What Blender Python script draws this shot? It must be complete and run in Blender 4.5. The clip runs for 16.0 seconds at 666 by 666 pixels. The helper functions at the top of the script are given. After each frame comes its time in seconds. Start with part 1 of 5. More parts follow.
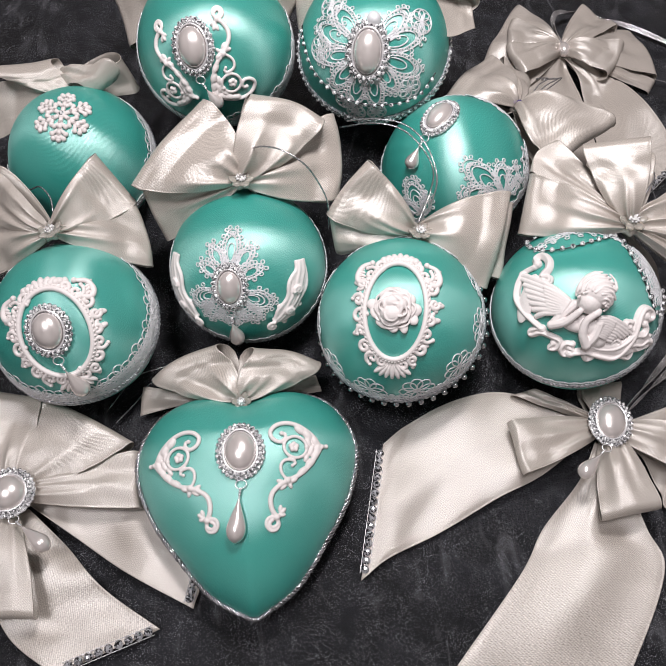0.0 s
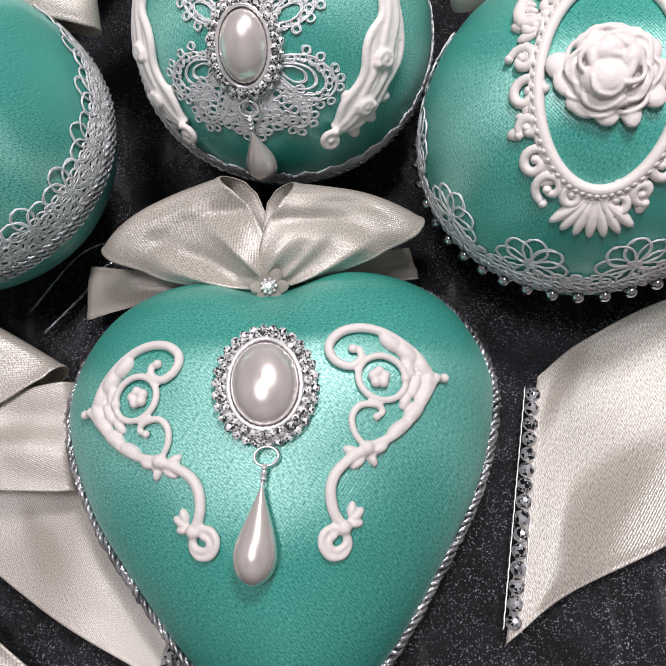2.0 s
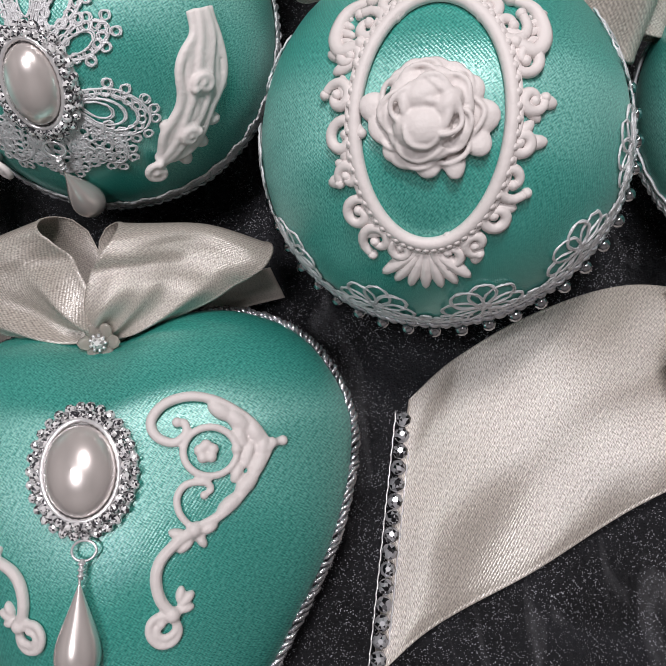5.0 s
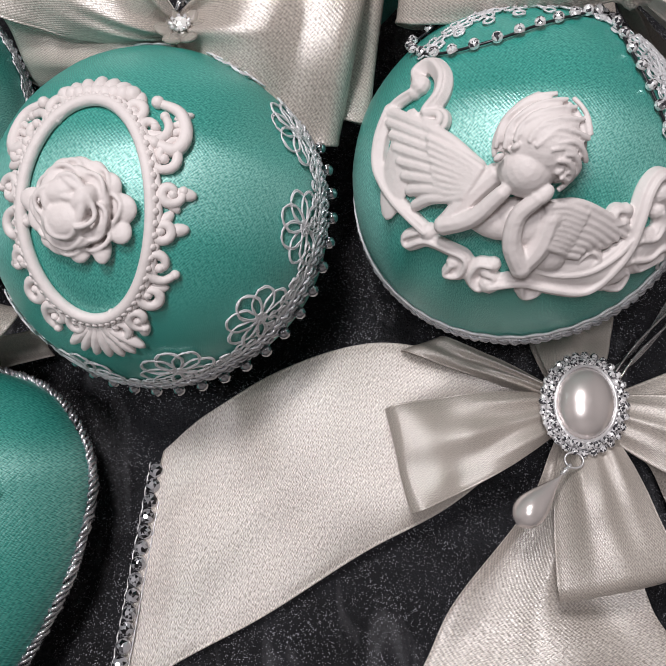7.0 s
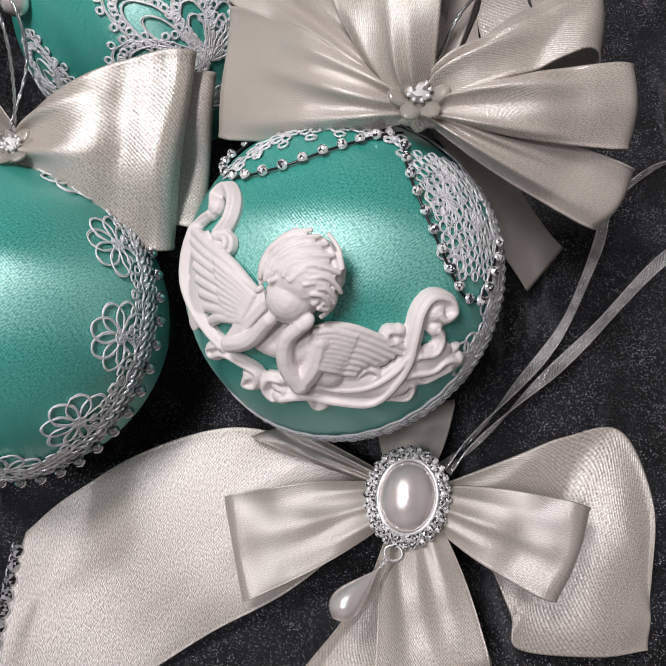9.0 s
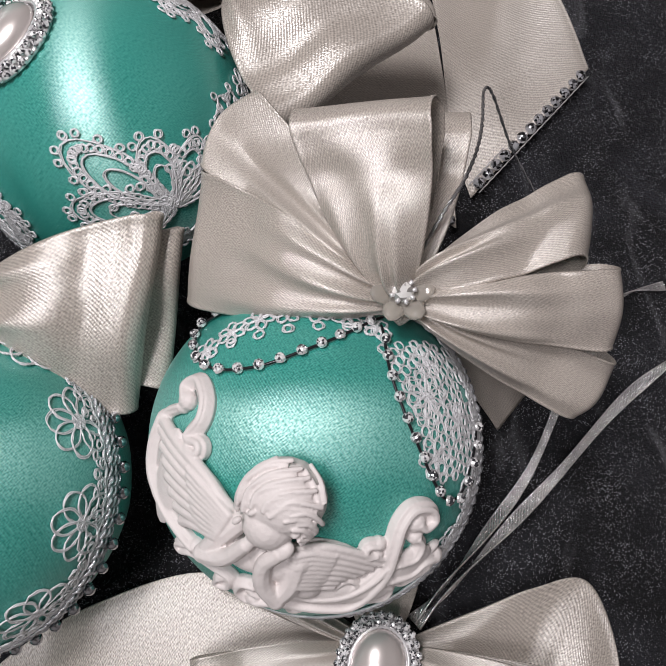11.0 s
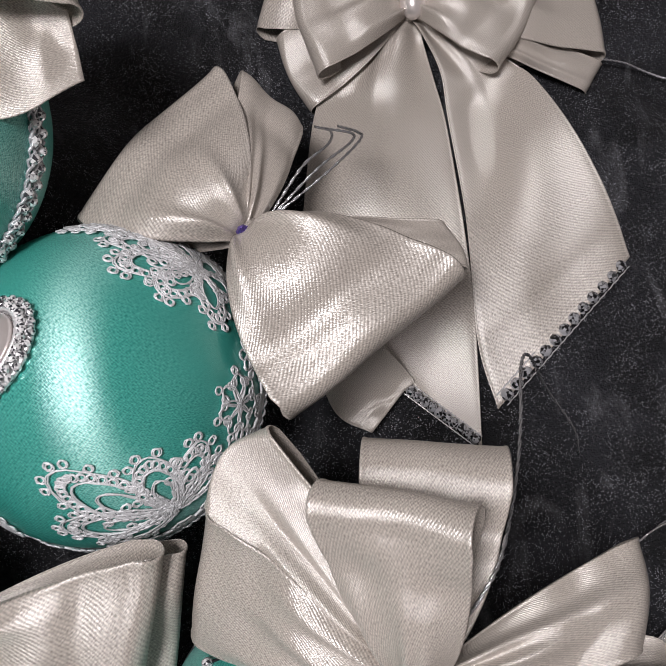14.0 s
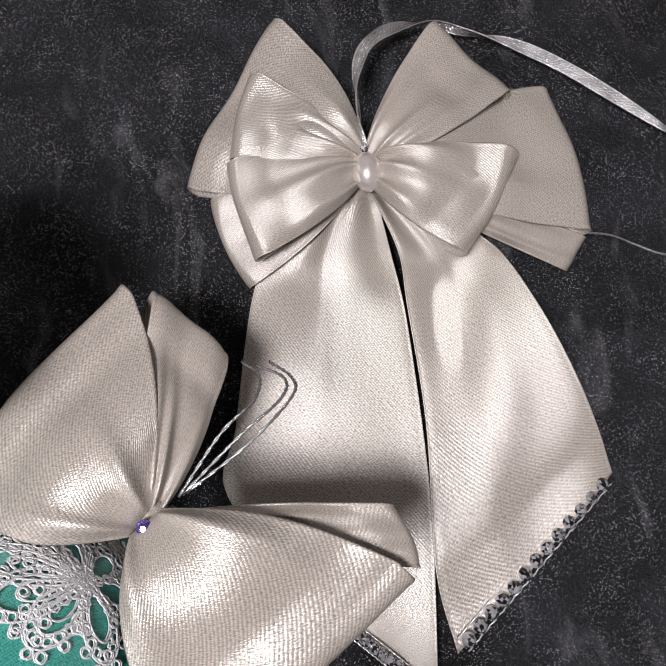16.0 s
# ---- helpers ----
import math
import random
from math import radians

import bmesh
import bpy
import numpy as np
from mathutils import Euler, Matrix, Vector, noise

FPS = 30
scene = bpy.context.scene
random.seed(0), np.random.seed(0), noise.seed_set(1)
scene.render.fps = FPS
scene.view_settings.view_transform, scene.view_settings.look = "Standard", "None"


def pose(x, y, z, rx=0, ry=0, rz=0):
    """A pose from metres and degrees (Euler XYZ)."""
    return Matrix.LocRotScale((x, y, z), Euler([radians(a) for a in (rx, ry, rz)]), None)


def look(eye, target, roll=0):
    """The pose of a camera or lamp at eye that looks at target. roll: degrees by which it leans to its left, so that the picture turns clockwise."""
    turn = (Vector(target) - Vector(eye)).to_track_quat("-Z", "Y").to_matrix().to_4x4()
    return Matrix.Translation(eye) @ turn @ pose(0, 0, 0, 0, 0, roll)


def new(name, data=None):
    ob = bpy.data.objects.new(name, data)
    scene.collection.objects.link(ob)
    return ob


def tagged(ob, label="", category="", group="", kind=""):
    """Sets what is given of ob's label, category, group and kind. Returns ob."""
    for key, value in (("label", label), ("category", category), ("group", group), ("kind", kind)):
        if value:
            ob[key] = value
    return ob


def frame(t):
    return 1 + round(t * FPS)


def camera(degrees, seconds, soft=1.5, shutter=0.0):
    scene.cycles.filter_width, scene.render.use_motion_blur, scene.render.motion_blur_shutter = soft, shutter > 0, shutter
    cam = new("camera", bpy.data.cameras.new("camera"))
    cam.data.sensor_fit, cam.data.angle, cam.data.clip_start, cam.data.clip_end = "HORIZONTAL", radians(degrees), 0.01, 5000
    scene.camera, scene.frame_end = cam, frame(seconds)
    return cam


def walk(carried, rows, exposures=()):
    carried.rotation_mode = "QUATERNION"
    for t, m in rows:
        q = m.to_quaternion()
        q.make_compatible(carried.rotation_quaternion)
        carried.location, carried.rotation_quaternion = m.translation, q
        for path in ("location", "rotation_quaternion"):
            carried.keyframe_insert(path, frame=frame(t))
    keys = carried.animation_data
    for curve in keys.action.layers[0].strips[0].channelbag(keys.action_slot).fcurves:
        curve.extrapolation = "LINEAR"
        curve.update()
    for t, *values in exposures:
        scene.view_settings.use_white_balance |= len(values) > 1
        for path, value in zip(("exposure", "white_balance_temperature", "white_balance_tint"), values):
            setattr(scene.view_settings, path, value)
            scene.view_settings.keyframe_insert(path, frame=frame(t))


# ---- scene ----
cam = camera(49.0, 16.0, 0.7)
PATH = [
    (0, (0.016, 0.003, 0.351), (0.06, 0.923, -1.425), 1.2),
    (0.5, (0.018, 0.01, 0.317), (0.011, 0.912, -1.468), -1.4),
    (1, (0.018, 0.023, 0.27), (-0.041, 0.894, -1.529), -4.6),
    (1.5, (0.009, 0.037, 0.219), (-0.058, 0.867, -1.6), -4.7),
    (2, (0.0, 0.056, 0.187), (-0.059, 0.835, -1.655), -4.7),
    (2.5, (-0.002, 0.072, 0.178), (-0.049, 0.745, -1.705), -4.7),
    (3, (-0.006, 0.083, 0.174), (-0.035, 0.648, -1.744), -4.1),
    (3.2, (-0.003, 0.088, 0.174), (-0.072, 0.599, -1.758), -8.5),
    (5.3, (0.045, 0.093, 0.191), (0.004, 0.591, -1.745), -8.7),
    (5.5, (0.054, 0.095, 0.193), (0.004, 0.6, -1.742), -9.8),
    (6, (0.076, 0.095, 0.193), (0.039, 0.633, -1.733), -7.6),
    (6.5, (0.091, 0.094, 0.197), (0.048, 0.638, -1.727), -8.2),
    (7, (0.099, 0.092, 0.2), (0.06, 0.657, -1.718), -7.8),
    (7.5, (0.117, 0.092, 0.202), (0.071, 0.661, -1.715), -8.8),
    (8, (0.131, 0.091, 0.207), (0.067, 0.673, -1.706), -10.4),
    (8.5, (0.142, 0.099, 0.21), (0.054, 0.687, -1.7), -12.2),
    (9, (0.149, 0.107, 0.211), (0.04, 0.705, -1.694), -14.1),
    (9.2, (0.149, 0.112, 0.213), (0.049, 0.708, -1.693), -13.4),
    (11.3, (0.145, 0.161, 0.221), (0.206, 0.657, -1.716), 3.5),
    (11.5, (0.145, 0.165, 0.224), (0.217, 0.654, -1.714), 5.1),
    (12, (0.142, 0.177, 0.228), (0.215, 0.681, -1.706), 4.9),
    (12.5, (0.143, 0.198, 0.222), (0.204, 0.683, -1.717), 4.4),
    (13, (0.142, 0.211, 0.218), (0.202, 0.662, -1.729), 4.8),
    (13.5, (0.142, 0.223, 0.221), (0.181, 0.651, -1.732), 2.4),
    (14, (0.147, 0.238, 0.219), (0.164, 0.615, -1.745), -0.8),
    (14.5, (0.145, 0.251, 0.217), (0.155, 0.592, -1.754), -1.8),
    (15, (0.15, 0.27, 0.215), (0.158, 0.581, -1.761), -2.2),
    (15.5, (0.158, 0.292, 0.209), (0.186, 0.588, -1.769), 2.7),
    (16, (0.162, 0.308, 0.2), (0.226, 0.613, -1.775), 9.0),
]
walk(cam, [(t, look(eye, target, roll)) for t, eye, target, roll in PATH],
     [(0.0, 0.46), (3.2, 0.40), (5.3, 0.03), (9.2, 0.17), (11.3, 0.04), (13.0, 0.04), (14.5, 0.14), (16.0, 0.40)])

# ---- lights: a ceiling lamp and a weak stand-in lamp close over the display ----
def area_lamp(name, place, target, size, watts, colour):
    data = bpy.data.lights.new(name, "AREA")
    data.shape, data.size, data.energy, data.color = "DISK", size, watts, colour
    lamp = new(name, data)
    lamp.matrix_world = look(place, target)
    return lamp


area_lamp("ceiling_lamp", (-0.40, -0.20, 2.22), (0.05, 0.18, 0.0), 0.50, 18.0, (0.985, 0.955, 0.985))
# Unseen lamp, added in place of a light that moves with the camera.
area_lamp("table_lamp", (0.055, 0.25, 0.47), (0.055, 0.25, 0.0), 0.09, 1.12, (1.0, 0.955, 0.965))
scene.view_settings.exposure = 0.0
world = bpy.data.worlds.new("dim_room")
world.use_nodes = True
world.node_tree.nodes["Background"].inputs[0].default_value = (1.0, 0.97, 0.96, 1)
world.node_tree.nodes["Background"].inputs[1].default_value = 0.05
scene.world = world


# ---- materials ----
def material(name, **values):
    m = bpy.data.materials.new(name)
    m.use_nodes = True
    b = m.node_tree.nodes["Principled BSDF"]
    for key, value in values.items():
        socket = b.inputs[key.replace("_", " ").title().replace("Ior", "IOR")]
        socket.default_value = (*value, 1) if isinstance(value, tuple) and len(value) == 3 else value
    return m, m.node_tree, b


def node(tree, kind, **inputs):
    n = tree.nodes.new(kind)
    for key, value in inputs.items():
        n.inputs[key.replace("_", " ")].default_value = value
    return n


def satin(name, colour, dark, metallic, roughness, aniso, ior, pitch, weave, shine):
    """Woven satin: fibres run along v, so the shine spreads along u."""
    m, tree, b = material(name, base_color=colour, metallic=metallic, roughness=roughness, anisotropic=aniso, ior=ior, specular_tint=shine)
    link = tree.links.new
    tangent = tree.nodes.new("ShaderNodeTangent")
    tangent.direction_type = "UV_MAP"
    link(tangent.outputs[0], b.inputs["Tangent"])
    uv = tree.nodes.new("ShaderNodeTexCoord")
    turned = node(tree, "ShaderNodeMapping")
    turned.inputs["Rotation"].default_value = (0, 0, radians(38))
    link(uv.outputs["UV"], turned.inputs["Vector"])
    twill = node(tree, "ShaderNodeTexWave", Scale=0.314 / pitch, Distortion=1.2, Detail=1.0)
    link(turned.outputs[0], twill.inputs["Vector"])
    stretched = node(tree, "ShaderNodeMapping")
    stretched.inputs["Scale"].default_value = (0.34, 1.0, 1.0)
    link(turned.outputs[0], stretched.inputs["Vector"])
    floats = node(tree, "ShaderNodeTexNoise", Scale=3800.0, Detail=1.0)
    link(stretched.outputs[0], floats.inputs["Vector"])
    fine = node(tree, "ShaderNodeTexNoise", Scale=1600.0, Detail=2.0)
    wide = node(tree, "ShaderNodeTexNoise", Scale=45.0, Detail=3.0)
    for n in (fine, wide):
        link(uv.outputs["Object"], n.inputs["Vector"])
    mix = tree.nodes.new("ShaderNodeMixRGB")
    mix.inputs[1].default_value, mix.inputs[2].default_value = (*dark, 1), (*colour, 1)
    ramp = node(tree, "ShaderNodeMapRange", From_Min=0.3, From_Max=0.7)
    link(wide.outputs[0], ramp.inputs[0])
    link(ramp.outputs[0], mix.inputs[0])
    thread = tree.nodes.new("ShaderNodeMixRGB")
    thread.blend_type = "MULTIPLY"
    thread.inputs[0].default_value = 1.0
    gaps = node(tree, "ShaderNodeMapRange", From_Min=0.3, From_Max=0.7, To_Min=0.66, To_Max=1.34)
    link(floats.outputs[0], gaps.inputs[0])
    ribs = node(tree, "ShaderNodeMapRange", To_Min=0.76, To_Max=1.14)
    link(twill.outputs[1], ribs.inputs[0])
    shade = tree.nodes.new("ShaderNodeMixRGB")
    shade.blend_type = "MULTIPLY"
    shade.inputs[0].default_value = 1.0
    link(mix.outputs[0], shade.inputs[1])
    link(ribs.outputs[0], shade.inputs[2])
    link(shade.outputs[0], thread.inputs[1])
    link(gaps.outputs[0], thread.inputs[2])
    link(thread.outputs[0], b.inputs["Base Color"])
    gloss = node(tree, "ShaderNodeMapRange", From_Min=0.32, From_Max=0.68, To_Min=0.16, To_Max=0.92)
    link(floats.outputs[0], gloss.inputs[0])
    link(gloss.outputs[0], b.inputs["Specular IOR Level"])
    rough = node(tree, "ShaderNodeMapRange", From_Min=0.3, From_Max=0.7, To_Min=roughness - 0.04, To_Max=roughness + 0.06)
    link(wide.outputs[0], rough.inputs[0])
    link(rough.outputs[0], b.inputs["Roughness"])
    add = tree.nodes.new("ShaderNodeMath")
    add.operation = "MULTIPLY_ADD"
    link(floats.outputs[0], add.inputs[0])
    add.inputs[1].default_value = 2.6
    both = tree.nodes.new("ShaderNodeMath")
    link(fine.outputs[0], both.inputs[0])
    link(twill.outputs[1], both.inputs[1])
    link(both.outputs[0], add.inputs[2])
    bump = node(tree, "ShaderNodeBump", Strength=weave, Distance=0.0001)
    link(add.outputs[0], bump.inputs["Height"])
    link(bump.outputs[0], b.inputs["Normal"])
    return m


def grained(name, scale, bump, spread=0.08, **values):
    """A surface with fine relief and slightly uneven tone."""
    m, tree, b = material(name, **values)
    link = tree.links.new
    uv = tree.nodes.new("ShaderNodeTexCoord")
    fine = node(tree, "ShaderNodeTexNoise", Scale=scale, Detail=4.0)
    link(uv.outputs["Object"], fine.inputs["Vector"])
    tone = node(tree, "ShaderNodeMapRange", From_Min=0.3, From_Max=0.7, To_Min=1 - spread, To_Max=1 + spread)
    wide = node(tree, "ShaderNodeTexNoise", Scale=scale / 15, Detail=3.0)
    link(uv.outputs["Object"], wide.inputs["Vector"])
    link(wide.outputs[0], tone.inputs[0])
    mul = tree.nodes.new("ShaderNodeMixRGB")
    mul.blend_type = "MULTIPLY"
    mul.inputs[0].default_value = 1
    mul.inputs[1].default_value = b.inputs["Base Color"].default_value
    link(tone.outputs[0], mul.inputs[2])
    link(mul.outputs[0], b.inputs["Base Color"])
    n = node(tree, "ShaderNodeBump", Strength=bump, Distance=0.0003)
    link(fine.outputs[0], n.inputs["Height"])
    link(n.outputs[0], b.inputs["Normal"])
    return m


def velvet_material():
    """Black crushed velvet with tiny sparkling fibre ends."""
    m, tree, b = material("black_velvet", base_color=(0.012, 0.012, 0.015), roughness=0.5, specular_ior_level=0.26, sheen_weight=0.05, sheen_roughness=0.35)
    link = tree.links.new
    uv = tree.nodes.new("ShaderNodeTexCoord")
    pile = node(tree, "ShaderNodeTexNoise", Scale=1000.0, Detail=4.0)
    cells = node(tree, "ShaderNodeTexVoronoi", Scale=4200.0)
    crush = node(tree, "ShaderNodeTexNoise", Scale=26.0, Detail=6.0, Distortion=1.2)
    for n in (pile, cells, crush):
        link(uv.outputs["Object"], n.inputs["Vector"])
    glint = node(tree, "ShaderNodeMapRange", From_Min=0.90, From_Max=0.97)
    split = tree.nodes.new("ShaderNodeSeparateColor")
    link(cells.outputs["Color"], split.inputs[0])
    link(split.outputs[0], glint.inputs[0])
    spread = node(tree, "ShaderNodeTexNoise", Scale=90.0, Detail=2.0)
    link(uv.outputs["Object"], spread.inputs["Vector"])
    where = node(tree, "ShaderNodeMapRange", From_Min=0.30, From_Max=0.90)
    link(spread.outputs[0], where.inputs[0])
    lit = tree.nodes.new("ShaderNodeMath")
    lit.operation = "MULTIPLY"
    link(glint.outputs[0], lit.inputs[0])
    link(where.outputs[0], lit.inputs[1])
    glint = lit
    rough = node(tree, "ShaderNodeMapRange", To_Min=0.52, To_Max=0.28)
    link(glint.outputs[0], rough.inputs[0])
    link(rough.outputs[0], b.inputs["Roughness"])
    tone = tree.nodes.new("ShaderNodeMixRGB")
    tone.inputs[1].default_value, tone.inputs[2].default_value = (0.0025, 0.0025, 0.0038, 1), (0.017, 0.0175, 0.022, 1)
    patch = node(tree, "ShaderNodeMapRange", From_Min=0.38, From_Max=0.70)
    link(crush.outputs[0], patch.inputs[0])
    link(patch.outputs[0], tone.inputs[0])
    lean = node(tree, "ShaderNodeMapping")
    lean.inputs["Rotation"].default_value, lean.inputs["Scale"].default_value = (0, 0, radians(12)), (1.0, 0.30, 1.0)
    link(uv.outputs["Object"], lean.inputs["Vector"])
    streak = node(tree, "ShaderNodeTexNoise", Scale=70.0, Detail=8.0, Distortion=1.4)
    link(lean.outputs[0], streak.inputs["Vector"])
    crushed = node(tree, "ShaderNodeMapRange", From_Min=0.57, From_Max=0.72, To_Max=1.0)
    link(streak.outputs[0], crushed.inputs[0])
    grain = tree.nodes.new("ShaderNodeMath")
    grain.operation = "MULTIPLY"
    link(crushed.outputs[0], grain.inputs[0])
    link(pile.outputs[0], grain.inputs[1])
    brushed = tree.nodes.new("ShaderNodeMixRGB")
    brushed.inputs[2].default_value = (0.13, 0.13, 0.14, 1)
    link(grain.outputs[0], brushed.inputs[0])
    link(tone.outputs[0], brushed.inputs[1])
    tone = brushed
    speck = tree.nodes.new("ShaderNodeMixRGB")
    speck.inputs[2].default_value = (0.75, 0.75, 0.82, 1)
    link(glint.outputs[0], speck.inputs[0])
    link(tone.outputs[0], speck.inputs[1])
    link(speck.outputs[0], b.inputs["Base Color"])
    link(glint.outputs[0], b.inputs["Metallic"])
    bump = node(tree, "ShaderNodeBump", Strength=1.0, Distance=0.0011)
    link(pile.outputs[0], bump.inputs["Height"])
    link(bump.outputs[0], b.inputs["Normal"])
    return m


TEAL = satin("teal_satin", (0.046, 0.39, 0.325), (0.036, 0.34, 0.285), 0.10, 0.345, 0.95, 2.6, 0.00058, 0.22, (0.86, 1.0, 0.97))
IVORY = satin("ivory_satin", (0.50, 0.446, 0.400), (0.43, 0.385, 0.345), 0.0, 0.315, 0.90, 2.35, 0.00066, 0.36, (1.0, 0.97, 0.94))
VELVET = velvet_material()
PLASTER = grained("white_plaster", 520.0, 0.75, 0.08, base_color=(0.74, 0.685, 0.67), roughness=0.55)
SILVER = grained("silver_cord", 2500.0, 0.6, 0.15, base_color=(0.50, 0.50, 0.52), metallic=0.9, roughness=0.25)
GAUZE = grained("silver_gauze", 2600.0, 0.9, 0.3, base_color=(0.82, 0.81, 0.82), metallic=0.95, roughness=0.18)
LACE = grained("silver_white_lace", 2600.0, 0.8, 0.12, base_color=(0.76, 0.76, 0.78), metallic=0.2, roughness=0.35)
BRAID = grained("silver_braid", 2200.0, 0.8, 0.3, base_color=(0.62, 0.63, 0.66), metallic=0.55, roughness=0.25)
DARK_BRAID = grained("tarnished_silver_braid", 1500.0, 1.0, 0.6, base_color=(0.52, 0.52, 0.55), metallic=0.85, roughness=0.18)
PEARL = grained("pearl", 60.0, 0.0, 0.02, base_color=(0.80, 0.735, 0.71), metallic=0.6, roughness=0.27, coat_weight=1.0, coat_roughness=0.06)


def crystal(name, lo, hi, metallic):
    """Cut glass on foil: reflections painted as colour, facets bright or dark at random."""
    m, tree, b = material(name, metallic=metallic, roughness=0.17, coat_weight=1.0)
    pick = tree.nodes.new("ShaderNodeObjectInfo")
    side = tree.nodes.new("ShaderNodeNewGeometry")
    facet_glint = tree.nodes.new("ShaderNodeTexWhiteNoise")
    facet_glint.noise_dimensions = "4D"
    tree.links.new(side.outputs["True Normal"], facet_glint.inputs["Vector"])
    tree.links.new(pick.outputs["Random"], facet_glint.inputs["W"])
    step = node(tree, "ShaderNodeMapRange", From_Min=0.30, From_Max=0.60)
    tree.links.new(facet_glint.outputs["Value"], step.inputs[0])
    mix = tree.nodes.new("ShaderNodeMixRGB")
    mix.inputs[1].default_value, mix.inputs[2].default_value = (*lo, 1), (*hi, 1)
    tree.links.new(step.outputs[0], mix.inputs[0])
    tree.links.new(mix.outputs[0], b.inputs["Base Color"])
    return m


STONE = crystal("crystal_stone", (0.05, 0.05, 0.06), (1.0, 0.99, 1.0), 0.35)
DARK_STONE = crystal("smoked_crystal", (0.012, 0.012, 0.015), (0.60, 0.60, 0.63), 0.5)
WIRE = material("dark_wire", base_color=(0.03, 0.03, 0.035), metallic=0.6, roughness=0.3)[0]
VIOLET = material("violet_crystal", base_color=(0.25, 0.18, 0.65), metallic=0.9, roughness=0.06)[0]
BEAD = material("silver_bead", base_color=(0.50, 0.51, 0.54), metallic=1.0, roughness=0.10)[0]
METAL = material("bright_setting", base_color=(0.86, 0.85, 0.86), metallic=0.6, roughness=0.25)[0]
CLEAR = material("clear_acrylic", base_color=(0.78, 0.73, 0.66), roughness=0.08, transmission_weight=0.7, ior=1.5)[0]
PAINT = grained("room_paint", 40.0, 0.1, 0.03, base_color=(0.68, 0.65, 0.63), roughness=0.8)


# ---- mesh helpers ----
class Geo:
    """Vertices, faces and one uv for each vertex, gathered into one mesh."""

    def __init__(self):
        self.v, self.f, self.uv = [], [], []

    def add(self, verts, faces, uvs=None):
        k = len(self.v)
        self.v += [tuple(p) for p in verts]
        self.f += [tuple(i + k for i in f) for f in faces]
        self.uv += [tuple(p) for p in uvs] if uvs is not None else [(p[0], p[1]) for p in verts]
        return self

    def sheet(self, rows, uvs=None):
        """rows: a list of equally long lists of points."""
        n, k = len(rows), len(rows[0])
        faces = [(i * k + j, i * k + j + 1, (i + 1) * k + j + 1, (i + 1) * k + j) for i in range(n - 1) for j in range(k - 1)]
        return self.add([p for r in rows for p in r], faces, [p for r in uvs for p in r] if uvs else None)

    def tube(self, pts, rad, sides=5, closed=False):
        pts = [Vector(p) for p in pts]
        n = len(pts)
        rads = [rad(i / max(1, n - 1)) if callable(rad) else rad for i in range(n)]
        verts, side = [], None
        for i, p in enumerate(pts):
            a, b = (pts[i - 1], pts[(i + 1) % n]) if closed else (pts[max(0, i - 1)], pts[min(n - 1, i + 1)])
            d = (b - a).normalized()
            if side is None:
                side = d.orthogonal().normalized()
            side = side - d * side.dot(d)
            side = side.normalized() if side.length > 1e-9 else d.orthogonal().normalized()
            other = d.cross(side)
            verts += [p + (side * math.cos(k * math.tau / sides) + other * math.sin(k * math.tau / sides)) * rads[i] for k in range(sides)]
        faces = []
        for i in range(n if closed else n - 1):
            j = (i + 1) % n
            faces += [(i * sides + k, i * sides + (k + 1) % sides, j * sides + (k + 1) % sides, j * sides + k) for k in range(sides)]
        if not closed:
            faces += [tuple(range(sides))[::-1], tuple((n - 1) * sides + k for k in range(sides))]
        return self.add(verts, faces)

    def ball(self, m, rings=8, segments=12):
        """A unit ball put through the matrix m."""
        verts = [m @ Vector((math.sin(math.pi * i / rings) * math.cos(math.tau * j / segments),
                             math.sin(math.pi * i / rings) * math.sin(math.tau * j / segments), math.cos(math.pi * i / rings)))
                 for i in range(rings + 1) for j in range(segments)]
        faces = [(i * segments + j, (i + 1) * segments + j, (i + 1) * segments + (j + 1) % segments, i * segments + (j + 1) % segments)
                 for i in range(rings) for j in range(segments)]
        return self.add(verts, faces)

    def mesh(self, name, mat, base=(0, 0, 0), smooth=True):
        me = bpy.data.meshes.new(name)
        bx, by, bz = base
        me.from_pydata([(x - bx, y - by, z - bz) for x, y, z in self.v], [], self.f)
        layer = me.uv_layers.new(name="UVMap")
        index = np.zeros(len(me.loops), dtype=np.int32)
        me.loops.foreach_get("vertex_index", index)
        layer.data.foreach_set("uv", np.array(self.uv, dtype=np.float32)[index].ravel())
        me.materials.append(mat)
        me.polygons.foreach_set("use_smooth", [smooth] * len(me.polygons))
        me.update()
        return me


def thing(name, base, label, category, group=""):
    ob = new(name)
    ob.location = base
    ob.empty_display_size = 0.01
    ob["base"] = tuple(base)
    return tagged(ob, label, category, group)


def base_of(ob):
    while ob.parent:
        ob = ob.parent
    return Vector(ob["base"])


def part(name, geo, mat, parent, label="", smooth=True):
    """One mesh under a thing or under a part; its points are given in the world."""
    ob = new(name, geo.mesh(name, mat, base_of(parent), smooth))
    ob.parent = parent
    return tagged(ob, label)


def piece(name, me, parent, m):
    """One object of a shared mesh, at the world pose m, under a part."""
    ob = new(name, me)
    ob.parent = parent
    ob.matrix_local = Matrix.Translation(-base_of(parent)) @ m
    return ob


